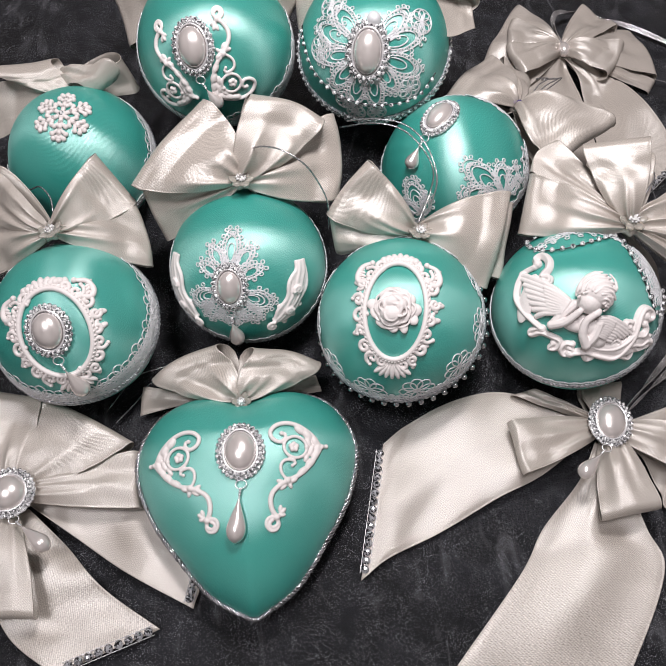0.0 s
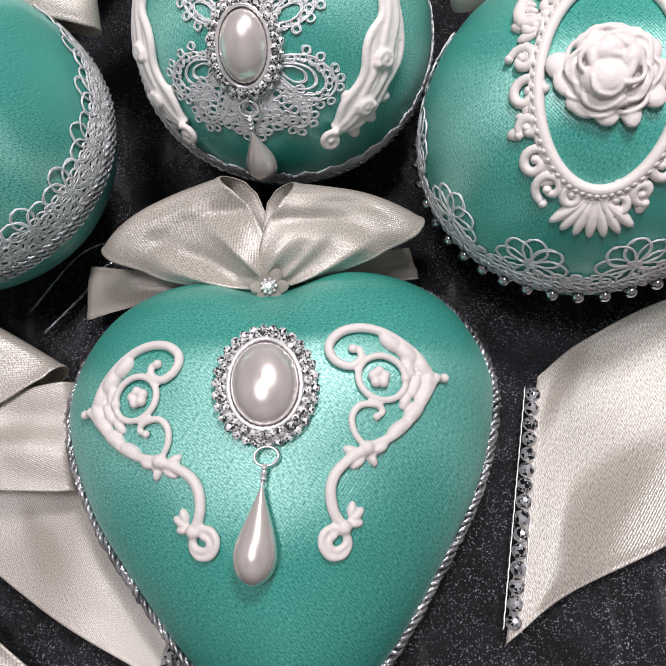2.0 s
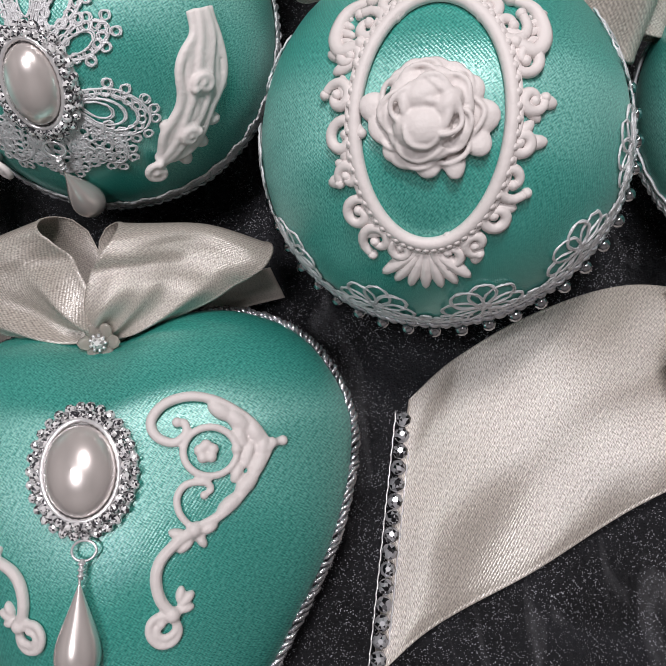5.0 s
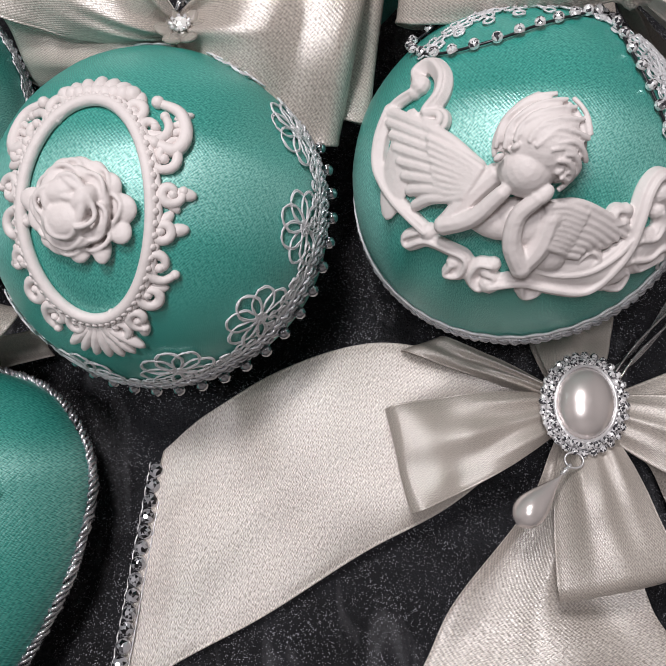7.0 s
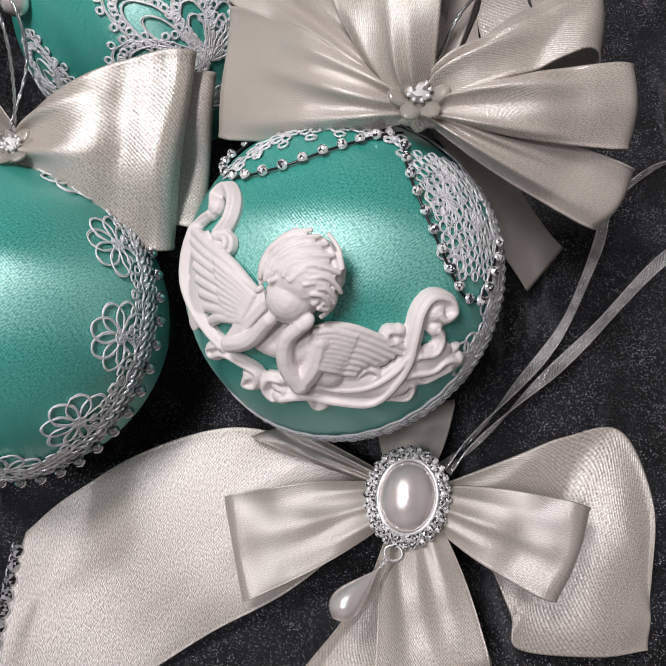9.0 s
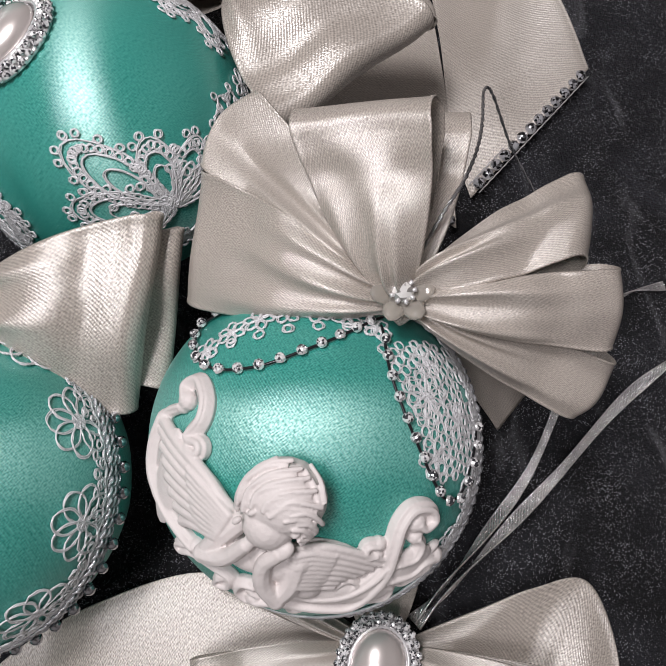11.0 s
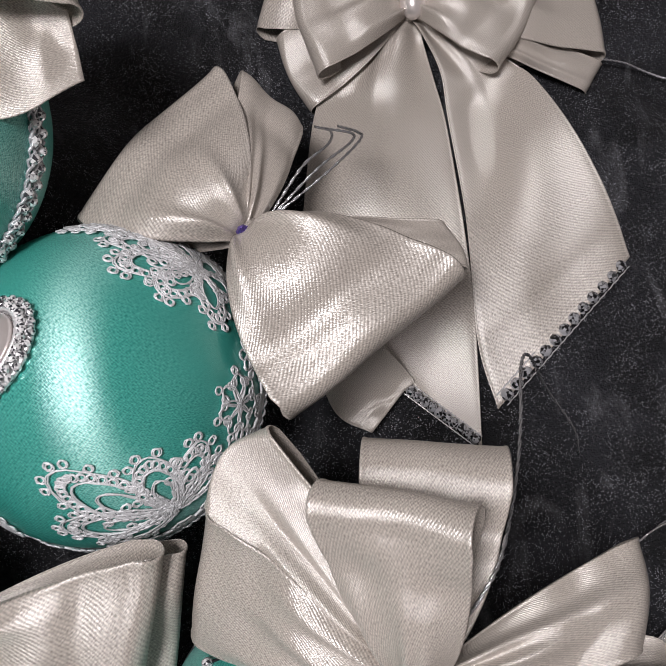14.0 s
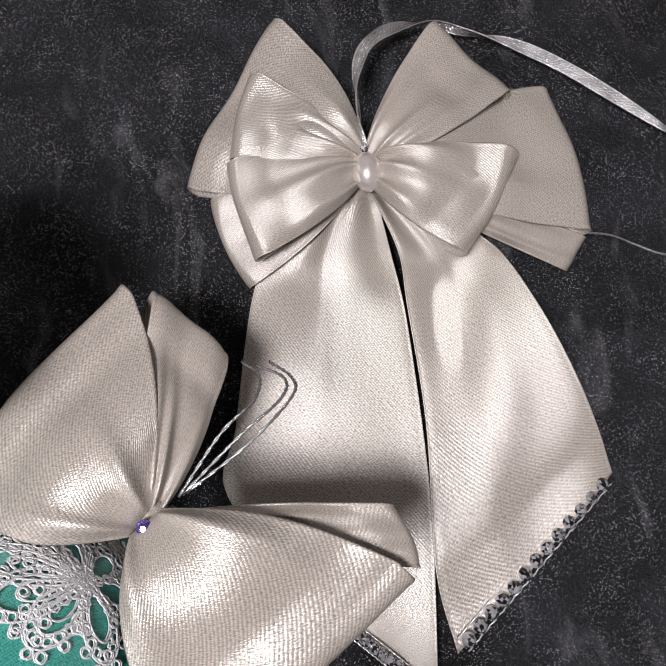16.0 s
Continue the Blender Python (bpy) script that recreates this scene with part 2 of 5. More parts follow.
def curve(points, steps=6, closed=False):
    """A smooth line through some points."""
    p = [Vector(q) for q in points]
    n, out = len(p), []
    for i in range(n if closed else n - 1):
        a = p[i - 1] if closed or i else p[0] * 2 - p[1]
        b, c = p[i], p[(i + 1) % n]
        d = p[(i + 2) % n] if closed or i + 2 < n else p[-1] * 2 - p[-2]
        for k in range(steps):
            t = k / steps
            out.append(0.5 * (2 * b + (c - a) * t + (2 * a - 5 * b + 4 * c - d) * t * t + (3 * b - a - 3 * c + d) * t ** 3))
    return out if closed else out + [p[-1]]


def smooth(x):
    x = min(1.0, max(0.0, x))
    return x * x * (3 - 2 * x)


class Round:
    """A patch of a ball's skin: f(u, v, h) wraps u (right) and v (up) round it, h above it."""

    def __init__(self, centre, radius, n, up, turn=0.0):
        self.c, self.r, self.n = Vector(centre), radius, Vector(n).normalized()
        up = Vector(up)
        self.v = (up - self.n * up.dot(self.n)).normalized()
        self.v = Matrix.Rotation(radians(turn), 3, self.n) @ self.v
        self.u = self.v.cross(self.n)

    def facing(self, u, v):
        d = math.hypot(u, v)
        if d < 1e-9:
            return self.n.copy()
        a = d / self.r
        return self.n * math.cos(a) + (self.u * u + self.v * v) / d * math.sin(a)

    def __call__(self, u, v, h=0.0):
        return self.c + self.facing(u, v) * (self.r + h)

    def stand(self, u, v, h=0.0):
        """A pose whose z stands off the skin and whose y points up."""
        n = self.facing(u, v)
        y = (self.v - n * self.v.dot(n)).normalized()
        x = y.cross(n)
        m = Matrix((x, y, n)).transposed().to_4x4()
        m.translation = self(u, v, h)
        return m


class Flat(Round):
    """The same on a flat patch."""

    def __init__(self, place, n, up):
        self.c, self.r, self.n = Vector(place), 1.0, Vector(n).normalized()
        self.v = (Vector(up) - self.n * Vector(up).dot(self.n)).normalized()
        self.u = self.v.cross(self.n)

    def facing(self, u, v):
        return self.n.copy()

    def __call__(self, u, v, h=0.0):
        return self.c + self.u * u + self.v * v + self.n * h


# ---- small parts, shared ----
def stone_mesh(name, mat):
    """A cut crystal: table, crown, girdle and back, in a unit size."""
    g = Geo()
    ring = lambda r, z, k, o=0.0: [(r * math.cos(math.tau * (i + o) / k), r * math.sin(math.tau * (i + o) / k), z) for i in range(k)]
    verts = ring(0.17, 0.46, 8) + ring(0.36, 0.34, 8, 0.5) + ring(0.52, 0.10, 8) + ring(0.46, -0.15, 8)
    faces = [tuple(range(8)), tuple(range(31, 23, -1))]
    for i in range(8):
        j = (i + 1) % 8
        faces += [(i, 8 + i, j), (8 + i, 8 + j, j), (8 + i, 16 + i, 16 + j), (8 + i, 16 + j, 8 + j), (16 + i, 24 + i, 24 + j, 16 + j)]
    g.add(verts, faces)
    return g.mesh(name, mat, smooth=False)


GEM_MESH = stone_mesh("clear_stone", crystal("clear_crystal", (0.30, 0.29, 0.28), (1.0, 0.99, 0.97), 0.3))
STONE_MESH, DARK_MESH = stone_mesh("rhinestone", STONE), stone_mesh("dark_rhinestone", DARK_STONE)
CUP_MESH = Geo().add([(q * math.cos(t), q * math.sin(t), z) for q, z in ((0.56, -0.3), (0.58, 0.05), (0.52, 0.09)) for t in [math.tau * i / 10 for i in range(10)]], [(i + 10 * k, (i + 1) % 10 + 10 * k, 10 + (i + 1) % 10 + 10 * k, 10 + i + 10 * k) for k in (0, 1) for i in range(10)]).mesh("cup", METAL)
BEAD_MESH = Geo().ball(Matrix.Scale(0.5, 4), 6, 10).mesh("bead", BEAD)


def ring_loop(f, a, b, h, n=40, turn=0.0):
    return [f(a * math.cos(t + turn), b * math.sin(t + turn), h) for t in [math.tau * i / n for i in range(n)]]


def brooch(owner, f, a, b, stones, drop=0.0, drop_to=None, size=0.0020):
    """An oval pearl in a crystal ring, with a pearl drop on a link; f: its patch of skin."""
    g = Geo()
    g.tube(ring_loop(f, a * 0.86, b * 0.86, 0.0012), 0.0011, 6, True)
    g.tube(ring_loop(f, a * 0.98, b * 0.98, 0.0008), 0.0007, 5, True)
    plate = [f(0, 0, 0.001)] + ring_loop(f, a * 0.86, b * 0.86, 0.001)
    g.add(plate, [(0, 1 + i, 1 + (i + 1) % 40) for i in range(40)])
    setting = part("brooch", g, METAL, owner, "oval pearl brooch with crystal rim")
    m = f.stand(0, 0, 0.0018)
    part("pearl", Geo().ball(m @ Matrix.Diagonal((a * 0.70, b * 0.74, a * 0.52, 1)), 18, 28), PEARL, setting, "oval cream pearl cabochon")
    g = Geo()
    g.tube([f(a * 0.72 * math.cos(t) * (1 + 0.02 * (i % 2)), b * 0.765 * math.sin(t) * (1 + 0.02 * (i % 2)), 0.0026) for i, t in enumerate([math.tau * k / 72 for k in range(72)])], 0.00055, 5, True)
    part("pearl_rim", g, METAL, setting)
    for row, (k, h) in enumerate(((0.86, 0.0026), (1.0, 0.0016))):
        for i in range(stones):
            t = math.tau * (i + 0.5 * row) / stones
            m = f.stand(a * k * math.cos(t), b * k * math.sin(t), h)
            s = size * (1.02 if row else 1.05)
            tilt = Matrix.Rotation(random.uniform(-0.6, 0.6), 4, "X") @ Matrix.Rotation(random.uniform(-0.6, 0.6), 4, "Y")
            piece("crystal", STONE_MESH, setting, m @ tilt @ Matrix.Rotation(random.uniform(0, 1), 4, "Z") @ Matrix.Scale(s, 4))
    if drop:
        pearl_drop(owner, f, (0, -b * 1.02), drop_to, drop)
    return setting


def pearl_drop(owner, f, top, tip, size):
    """A pear-shaped pearl that hangs by two wire links from top to tip on the patch."""
    a, c = Vector((*top, 0)), Vector((*tip, 0))
    d = (c - a).normalized()
    side = Vector((-d.y, d.x, 0))
    g = Geo()
    loop = a + d * 0.0022
    g.tube([f(loop.x + 0.0022 * math.cos(t), loop.y + 0.0018 * math.sin(t), 0.0022) for t in [math.tau * i / 20 for i in range(20)]], 0.00028, 5, True)
    start = a + d * 0.0036
    g.tube([f(start.x, start.y, 0.0026), f(*(start + d * 0.0035).xy, 0.0028)], 0.00045, 5)
    for k in range(3):
        q = start + d * (0.0008 + 0.001 * k)
        g.tube([f(q.x + side.x * 0.0004 * math.cos(t), q.y + side.y * 0.0004 * math.cos(t), 0.0026 + 0.0007 * math.sin(t)) for t in [math.tau * i / 10 for i in range(10)]], 0.0003, 4, True)
    link = part("wire_link", g, METAL, owner)
    head = start + d * 0.0032
    long = (c - head).length
    q = head + d * (long * 0.5)
    n = 20
    rows = []
    o, tail = f(*head.xy, 0.0032), f(*c.xy, 0.0036)
    axis = (tail - o).normalized()
    x = axis.orthogonal().normalized()
    y = axis.cross(x)
    for i in range(n + 1):
        t = i / n
        r = max(0.0002, size * math.sin(math.pi * t ** 2.1) ** 0.55) if 0 < t < 1 else 0.0002
        rows.append([o + (tail - o) * t + (x * math.cos(math.tau * j / 18) + y * math.sin(math.tau * j / 18)) * r for j in range(19)])
    part("pearl_drop", Geo().sheet(rows), PEARL, link, "pear-shaped cream pearl drop")


# ---- lace ----
def petal(lines, x, y, ang, long, wide, nest=1, picots=0):
    """Nested teardrop loops from (x, y) towards ang, with small loops round the outer one."""
    a = radians(ang)
    ca, sa = math.cos(a), math.sin(a)
    spot = lambda s, w: (x + s * ca - w * sa, y + s * sa + w * ca)
    for k in range(nest):
        q = 1 - k / (nest + 0.6)
        pts = []
        for i in range(22):
            t = math.tau * i / 22
            s = long * (0.5 - 0.5 * math.cos(t)) * q + long * (1 - q) * 0.35
            w = wide * 0.5 * math.sin(t) * (0.55 + 0.45 * smooth((s / long) / 0.6)) * q
            pts.append(spot(s, w))
        lines.append(pts)
        if k == 0:
            for i in range(picots):
                t = math.tau * (0.2 + 0.6 * (i + 0.5) / picots)
                s = long * (0.5 - 0.5 * math.cos(t))
                w = wide * 0.5 * math.sin(t)
                cx, cy = spot(s + 0.0009 * (1 if s > long * 0.8 else 0), w * 1.0 + math.copysign(0.0009, w))
                lines.append([(cx + 0.0009 * math.cos(b), cy + 0.0009 * math.sin(b)) for b in [math.tau * j / 9 for j in range(9)]])
    if nest > 1:
        count = int(2.1 * long / 0.0019)
        for i in range(count):
            t = math.tau * (i + 0.5) / count
            s = long * (0.5 - 0.5 * math.cos(t)) * 0.84 + long * 0.06
            w = wide * 0.5 * math.sin(t) * (0.55 + 0.45 * smooth((s / long) / 0.6)) * 0.84
            cx, cy = spot(s, w)
            lines.append([(cx + 0.0009 * math.cos(b), cy + 0.0009 * math.sin(b)) for b in [math.tau * j / 7 for j in range(7)]])


def flower(lines, x, y, size, count, turn=0.0, wide=0.62, nest=1):
    for i in range(count):
        petal(lines, x, y, turn + 360 * i / count, size, size * wide, nest)
    lines.append([(x + size * 0.2 * math.cos(b), y + size * 0.2 * math.sin(b)) for b in [math.tau * j / 8 for j in range(8)]])


def lace_geo(f, lines, thick=0.00036, h=0.0004, g=None):
    """Closed loops of two loosely laid threads each, on the patch."""
    g = g or Geo()
    for pts in lines:
        for k in (-1, 1):
            du, dv = k * random.uniform(0.00012, 0.00022), k * random.uniform(-0.00016, 0.00016)
            g.tube([f(u + du + random.uniform(-1, 1) * 0.00009, v + dv + random.uniform(-1, 1) * 0.00009, h + random.uniform(0, 0.0003)) for u, v in pts], thick * random.uniform(0.48, 0.72), 4, True)
    return g


class Seam:
    """A ball's seam: the great circle round the axis m; f(s, w): s metres along it, w metres towards the side that m points to."""

    def __init__(self, centre, radius, m):
        self.c, self.r, self.m = Vector(centre), radius, Vector(m).normalized()
        self.a = self.m.cross(Vector((0, 1, 0))).normalized()
        self.b = self.m.cross(self.a)
        self.long = math.tau * radius

    def __call__(self, s, w, h=0.0):
        t, k = s / self.r, w / self.r
        d = (self.a * math.cos(t) + self.b * math.sin(t)) * math.cos(k) + self.m * math.sin(k)
        return self.c + d * (self.r + h)


def trim(owner, seam, lace, every=0.0125, dense=0, beads=0, braid=0.0012, rows=2, label="", span=None, stones=0):
    """The braid over a seam, with lace flowers inside it, hanging beads or a crystal band."""
    g = Geo()
    n = 150
    for k in range(rows):
        for strand in (0, 1):
            g.tube([seam(seam.long * i / (3 * n), (k - (rows - 1) / 2) * braid * 1.5 + braid * 0.45 * math.cos(i * 0.75 + strand * math.pi) + random.uniform(-1, 1) * 0.00018, 0.0004 + random.uniform(0, 0.0003) + 0.0005 * math.sin(i * 0.75 + strand * math.pi)) for i in range(3 * n)], braid * 0.34, 4, True)
    band = part("seam_braid", g, BRAID, owner, label or "twisted silver braid over the seam")
    for i in range(beads):
        s = seam.long * i / beads
        piece("bead", BEAD_MESH, band, Matrix.Translation(seam(s, -0.0022, 0.0018)) @ Matrix.Scale(0.0031, 4))
    for i in range(stones):
        for k in (0, 1):
            s, w = seam.long * (i + 0.5 * k) / stones, 0.0012 - 0.0026 * k
            n = (seam(s, w, 1) - seam(s, w)).normalized()
            piece("crystal", STONE_MESH, band, Matrix.Translation(seam(s, w, 0.0009)) @ n.to_track_quat("Z", "Y").to_matrix().to_4x4() @ Matrix.Rotation(random.uniform(0, 1), 4, "Z") @ Matrix.Scale(0.0026, 4))
    if lace:
        lines = []
        count = int(seam.long / every)
        for i in range(count):
            s = seam.long * i / count
            if span and not any(lo <= i / count <= hi for lo, hi in span):
                continue
            size = lace * 0.42
            flower(lines, s, lace * 0.46, size, 8 if lace > 0.018 else 7, 38, 0.72)
            for k in range(5):
                q = s + every * (k / 5 - 0.4)
                lines.append([(q + 0.0012 * math.cos(b), 0.0022 + 0.0009 * math.sin(b)) for b in [math.tau * j / 9 for j in range(9)]])
            for k in range(3):
                q = s + every * (0.5 + 0.12 * (k - 1))
                lines.append([(q + 0.0010 * math.cos(b), lace * 0.30 - 0.0007 * abs(k - 1) + 0.0010 * math.sin(b)) for b in [math.tau * j / 9 for j in range(9)]])
            for k in range(dense):
                w = 0.0045 + 0.0019 * k
                for e in range(5):
                    q = s + every * ((e + 0.5 * (k % 2)) / 5)
                    lines.append([(q + 0.0011 * math.cos(b), w + 0.0009 * math.sin(b)) for b in [math.tau * j / 8 for j in range(8)]])
        g = lace_geo(seam, lines, 0.00036)
        for w in (0.0014, 0.0034):
            g.tube([seam(seam.long * i / 220, w + 0.0004 * math.sin(i * 1.3), 0.0005) for i in range(220)], 0.0004, 4, True)
        part("lace_edging", g, LACE, owner, "silver-white flower lace edging")
    return band


# ---- plaster ornaments ----
def scroll(g, f, pts, r0, r1, steps=5, h=0.0008, flat=1.0):
    line = curve([(x, y, 0) for x, y in pts], steps)
    n = len(line)
    g.tube([f(p.x, p.y, h) for p in line], lambda t: 1.05 * r1 + (1.1 * r0 - 1.05 * r1) * math.sin(math.pi * min(1.0, 0.12 + 0.88 * t)) ** 0.8, 7)
    for p in (line[0], line[-1]):
        g.ball(f.stand(p.x, p.y, h) @ Matrix.Scale(r1 * 1.7, 4), 6, 9)


def spiral(x, y, r, start, turns, side=1, n=14):
    return [(x + r * (1 - 0.78 * i / n) * math.cos(radians(start) + side * math.tau * turns * i / n), y + r * (1 - 0.78 * i / n) * math.sin(radians(start) + side * math.tau * turns * i / n)) for i in range(n + 1)]


def leaf(g, f, x, y, ang, long, wide, high):
    """A plump leaf-shaped lump."""
    m = f.stand(x, y, high * 0.2) @ Matrix.Rotation(radians(ang), 4, "Z") @ Matrix.Translation((long * 0.4, 0, 0)) @ Matrix.Diagonal((long * 0.62, wide * 0.62, high * 1.1, 1))
    g.ball(m, 8, 12)


def oval_frame(owner, f, a, b):
    """A baroque oval frame: a ridged ring, curls round it, a crest above and a shell below."""
    g = Geo()
    g.tube(ring_loop(f, a, b, 0.0010, 72), 0.00125, 8, True)
    g.tube(ring_loop(f, a * 1.10, b * 1.07, 0.0008, 72), 0.0008, 6, True)
    for i in range(64):
        t = math.tau * i / 64
        g.ball(f.stand(a * 1.055 * math.cos(t), b * 1.035 * math.sin(t), 0.0014) @ Matrix.Scale(0.00085, 4), 5, 7)
    for i in range(22):
        ang = 360 * i / 22 + 8
        t = radians(ang)
        if 70 < ang % 360 < 110 or 258 < ang % 360 < 282:
            continue
        q = 1.22 + 0.05 * math.sin(5 * t) + random.uniform(-0.02, 0.03)
        x, y = a * q * math.cos(t), b * (q * 0.93) * math.sin(t)
        side = 1 if (i % 2) else -1
        out = math.degrees(math.atan2(y, x))
        scroll(g, f, spiral(x, y, 0.0025 + 0.0006 * (i % 3), out + 180 * (i % 2), 1.1, side, 10), 0.0010, 0.0006, 2)
        leaf(g, f, x * 0.93, y * 0.93, out + side * 60, 0.0045, 0.0020, 0.0010)
        if i % 3 == 0:
            leaf(g, f, x * 1.08, y * 1.05, out + 20 * side, 0.0038, 0.0022, 0.0011)
    for side in (1, -1):
        scroll(g, f, [(side * a * 1.0, b * 0.60), (side * a * 1.28, b * 0.55), (side * a * 1.42, b * 0.70), (side * a * 1.30, b * 0.93), (side * a * 0.95, b * 1.02)], 0.0013, 0.0008)
        for k in range(4):
            leaf(g, f, side * a * (1.12 + 0.05 * k), b * (0.62 + 0.09 * k), 20 if side > 0 else 160, 0.0035, 0.0013, 0.0009)
    for k in range(-3, 4):
        leaf(g, f, k * a * 0.13, b * 1.07, 90 - 22 * k, 0.0050 - 0.0004 * abs(k), 0.0026, 0.0016)
        leaf(g, f, k * a * 0.05, -b * 1.10, 270 + 17 * k, 0.0085, 0.0022, 0.0014)
    for k in range(-4, 5):
        leaf(g, f, k * a * 0.14, b * 1.03, 90, 0.0030, 0.0030, 0.0018)
    ob = part("oval_frame", g, PLASTER, owner, "ornate white plaster oval frame")
    return ob


def blend(ob, voxel, rounds=4):
    """Melt the lumps of a cast piece into one skin."""
    mod = ob.modifiers.new("cast", "REMESH")
    mod.mode, mod.voxel_size, mod.use_smooth_shade = "VOXEL", voxel, True
    mod = ob.modifiers.new("soften", "SMOOTH")
    mod.factor, mod.iterations = 0.5, rounds


def rose(owner, f, r):
    g = Geo()
    lump = lambda x, y, z, ang, sx, sy, sz, tip=0.0: g.ball(f.stand(x, y, z) @ Matrix.Rotation(radians(ang), 4, "Z") @ Matrix.Rotation(radians(tip), 4, "Y") @ Matrix.Diagonal((sx, sy, sz, 1)), 10, 16)
    rng = random.Random(5)
    for i in range(13):
        t = math.tau * i / 13 + rng.uniform(-0.15, 0.15)
        q = r * rng.uniform(0.64, 0.84)
        lump(q * math.cos(t), q * math.sin(t), 0.0010, math.degrees(t) + rng.uniform(-25, 25), r * rng.uniform(0.20, 0.30), r * rng.uniform(0.18, 0.30), 0.0014, -22)
    for i in range(7):
        t = math.tau * i / 7 + 0.5
        lump(r * 0.50 * math.cos(t), r * 0.50 * math.sin(t), 0.0024, math.degrees(t), r * 0.20, r * 0.33, 0.0013, -38)
    lump(-r * 0.06, -r * 0.20, 0.0034, 0, r * 0.46, r * 0.36, 0.0030)
    lump(-r * 0.12, r * 0.22, 0.0036, 20, r * 0.36, r * 0.26, 0.0028)
    lump(r * 0.26, r * 0.12, 0.0034, 60, r * 0.30, r * 0.22, 0.0030)
    for ring, (q, h, count, wide) in enumerate(((0.78, 0.0022, 7, 0.30), (0.56, 0.0036, 5, 0.32), (0.34, 0.0054, 4, 0.26))):
        for i in range(count):
            t = math.tau * i / count + 0.7 * ring
            cx, cy = r * q * 0.62 * math.cos(t), r * q * 0.62 * math.sin(t)
            g.tube([f(cx + r * wide * math.cos(t + e) * (1 + 0.10 * math.sin(3 * e + i)), cy + r * wide * math.sin(t + e), h + 0.0004 * math.cos(2 * e + i)) for e in [-1.5 + 0.25 * k for k in range(13)]], 0.00055, 6)
    for x, y, ang, w in ((-0.10, 0.16, 170, 0.34), (0.10, 0.34, 150, 0.26), (0.28, 0.02, 80, 0.30), (-0.32, 0.10, 100, 0.22)):
        lump(r * x, r * y, 0.0052, ang, r * w, r * 0.09, 0.0010)
    ob = part("rose", g, PLASTER, owner, "white plaster rose in bloom")
    blend(ob, 0.00027, 1)
    return ob


# ---- satin ribbon ----
def ribbon_sheet(rows_l, rows_r, cols, shape):
    """A ribbon between two edge lines; shape(s, t) gives the offset of a point, s along and t across."""
    n = len(rows_l)
    ts = [0.0, 0.008, 0.022, 0.034] + [0.06 + 0.88 * j / (cols - 1) for j in range(cols)] + [0.966, 0.978, 0.992, 1.0]
    ridge = [0.0, 0.00018, 0.00016] + [0.0] * (cols + 2) + [0.00016, 0.00018, 0.0]
    rows, uvs, along = [], [], 0.0
    for i in range(n):
        a, b = rows_l[i], rows_r[i]
        if i:
            along += ((a + b) / 2 - (rows_l[i - 1] + rows_r[i - 1]) / 2).length
        row = [a + (b - a) * t + shape(i / (n - 1), t) for t in ts]
        ahead = (rows_l[min(n - 1, i + 1)] + rows_r[min(n - 1, i + 1)] - rows_l[max(0, i - 1)] - rows_r[max(0, i - 1)])
        lift = (b - a).cross(ahead).normalized()
        rows.append([p + lift * h for p, h in zip(row, ridge)])
        uvs.append([(0.04 * t, along) for t in ts])
    return Geo().sheet(rows, uvs)


def thicken(ob, thick=0.00024):
    mod = ob.modifiers.new("cloth", "SOLIDIFY")
    mod.thickness, mod.offset = thick, 0
    return ob


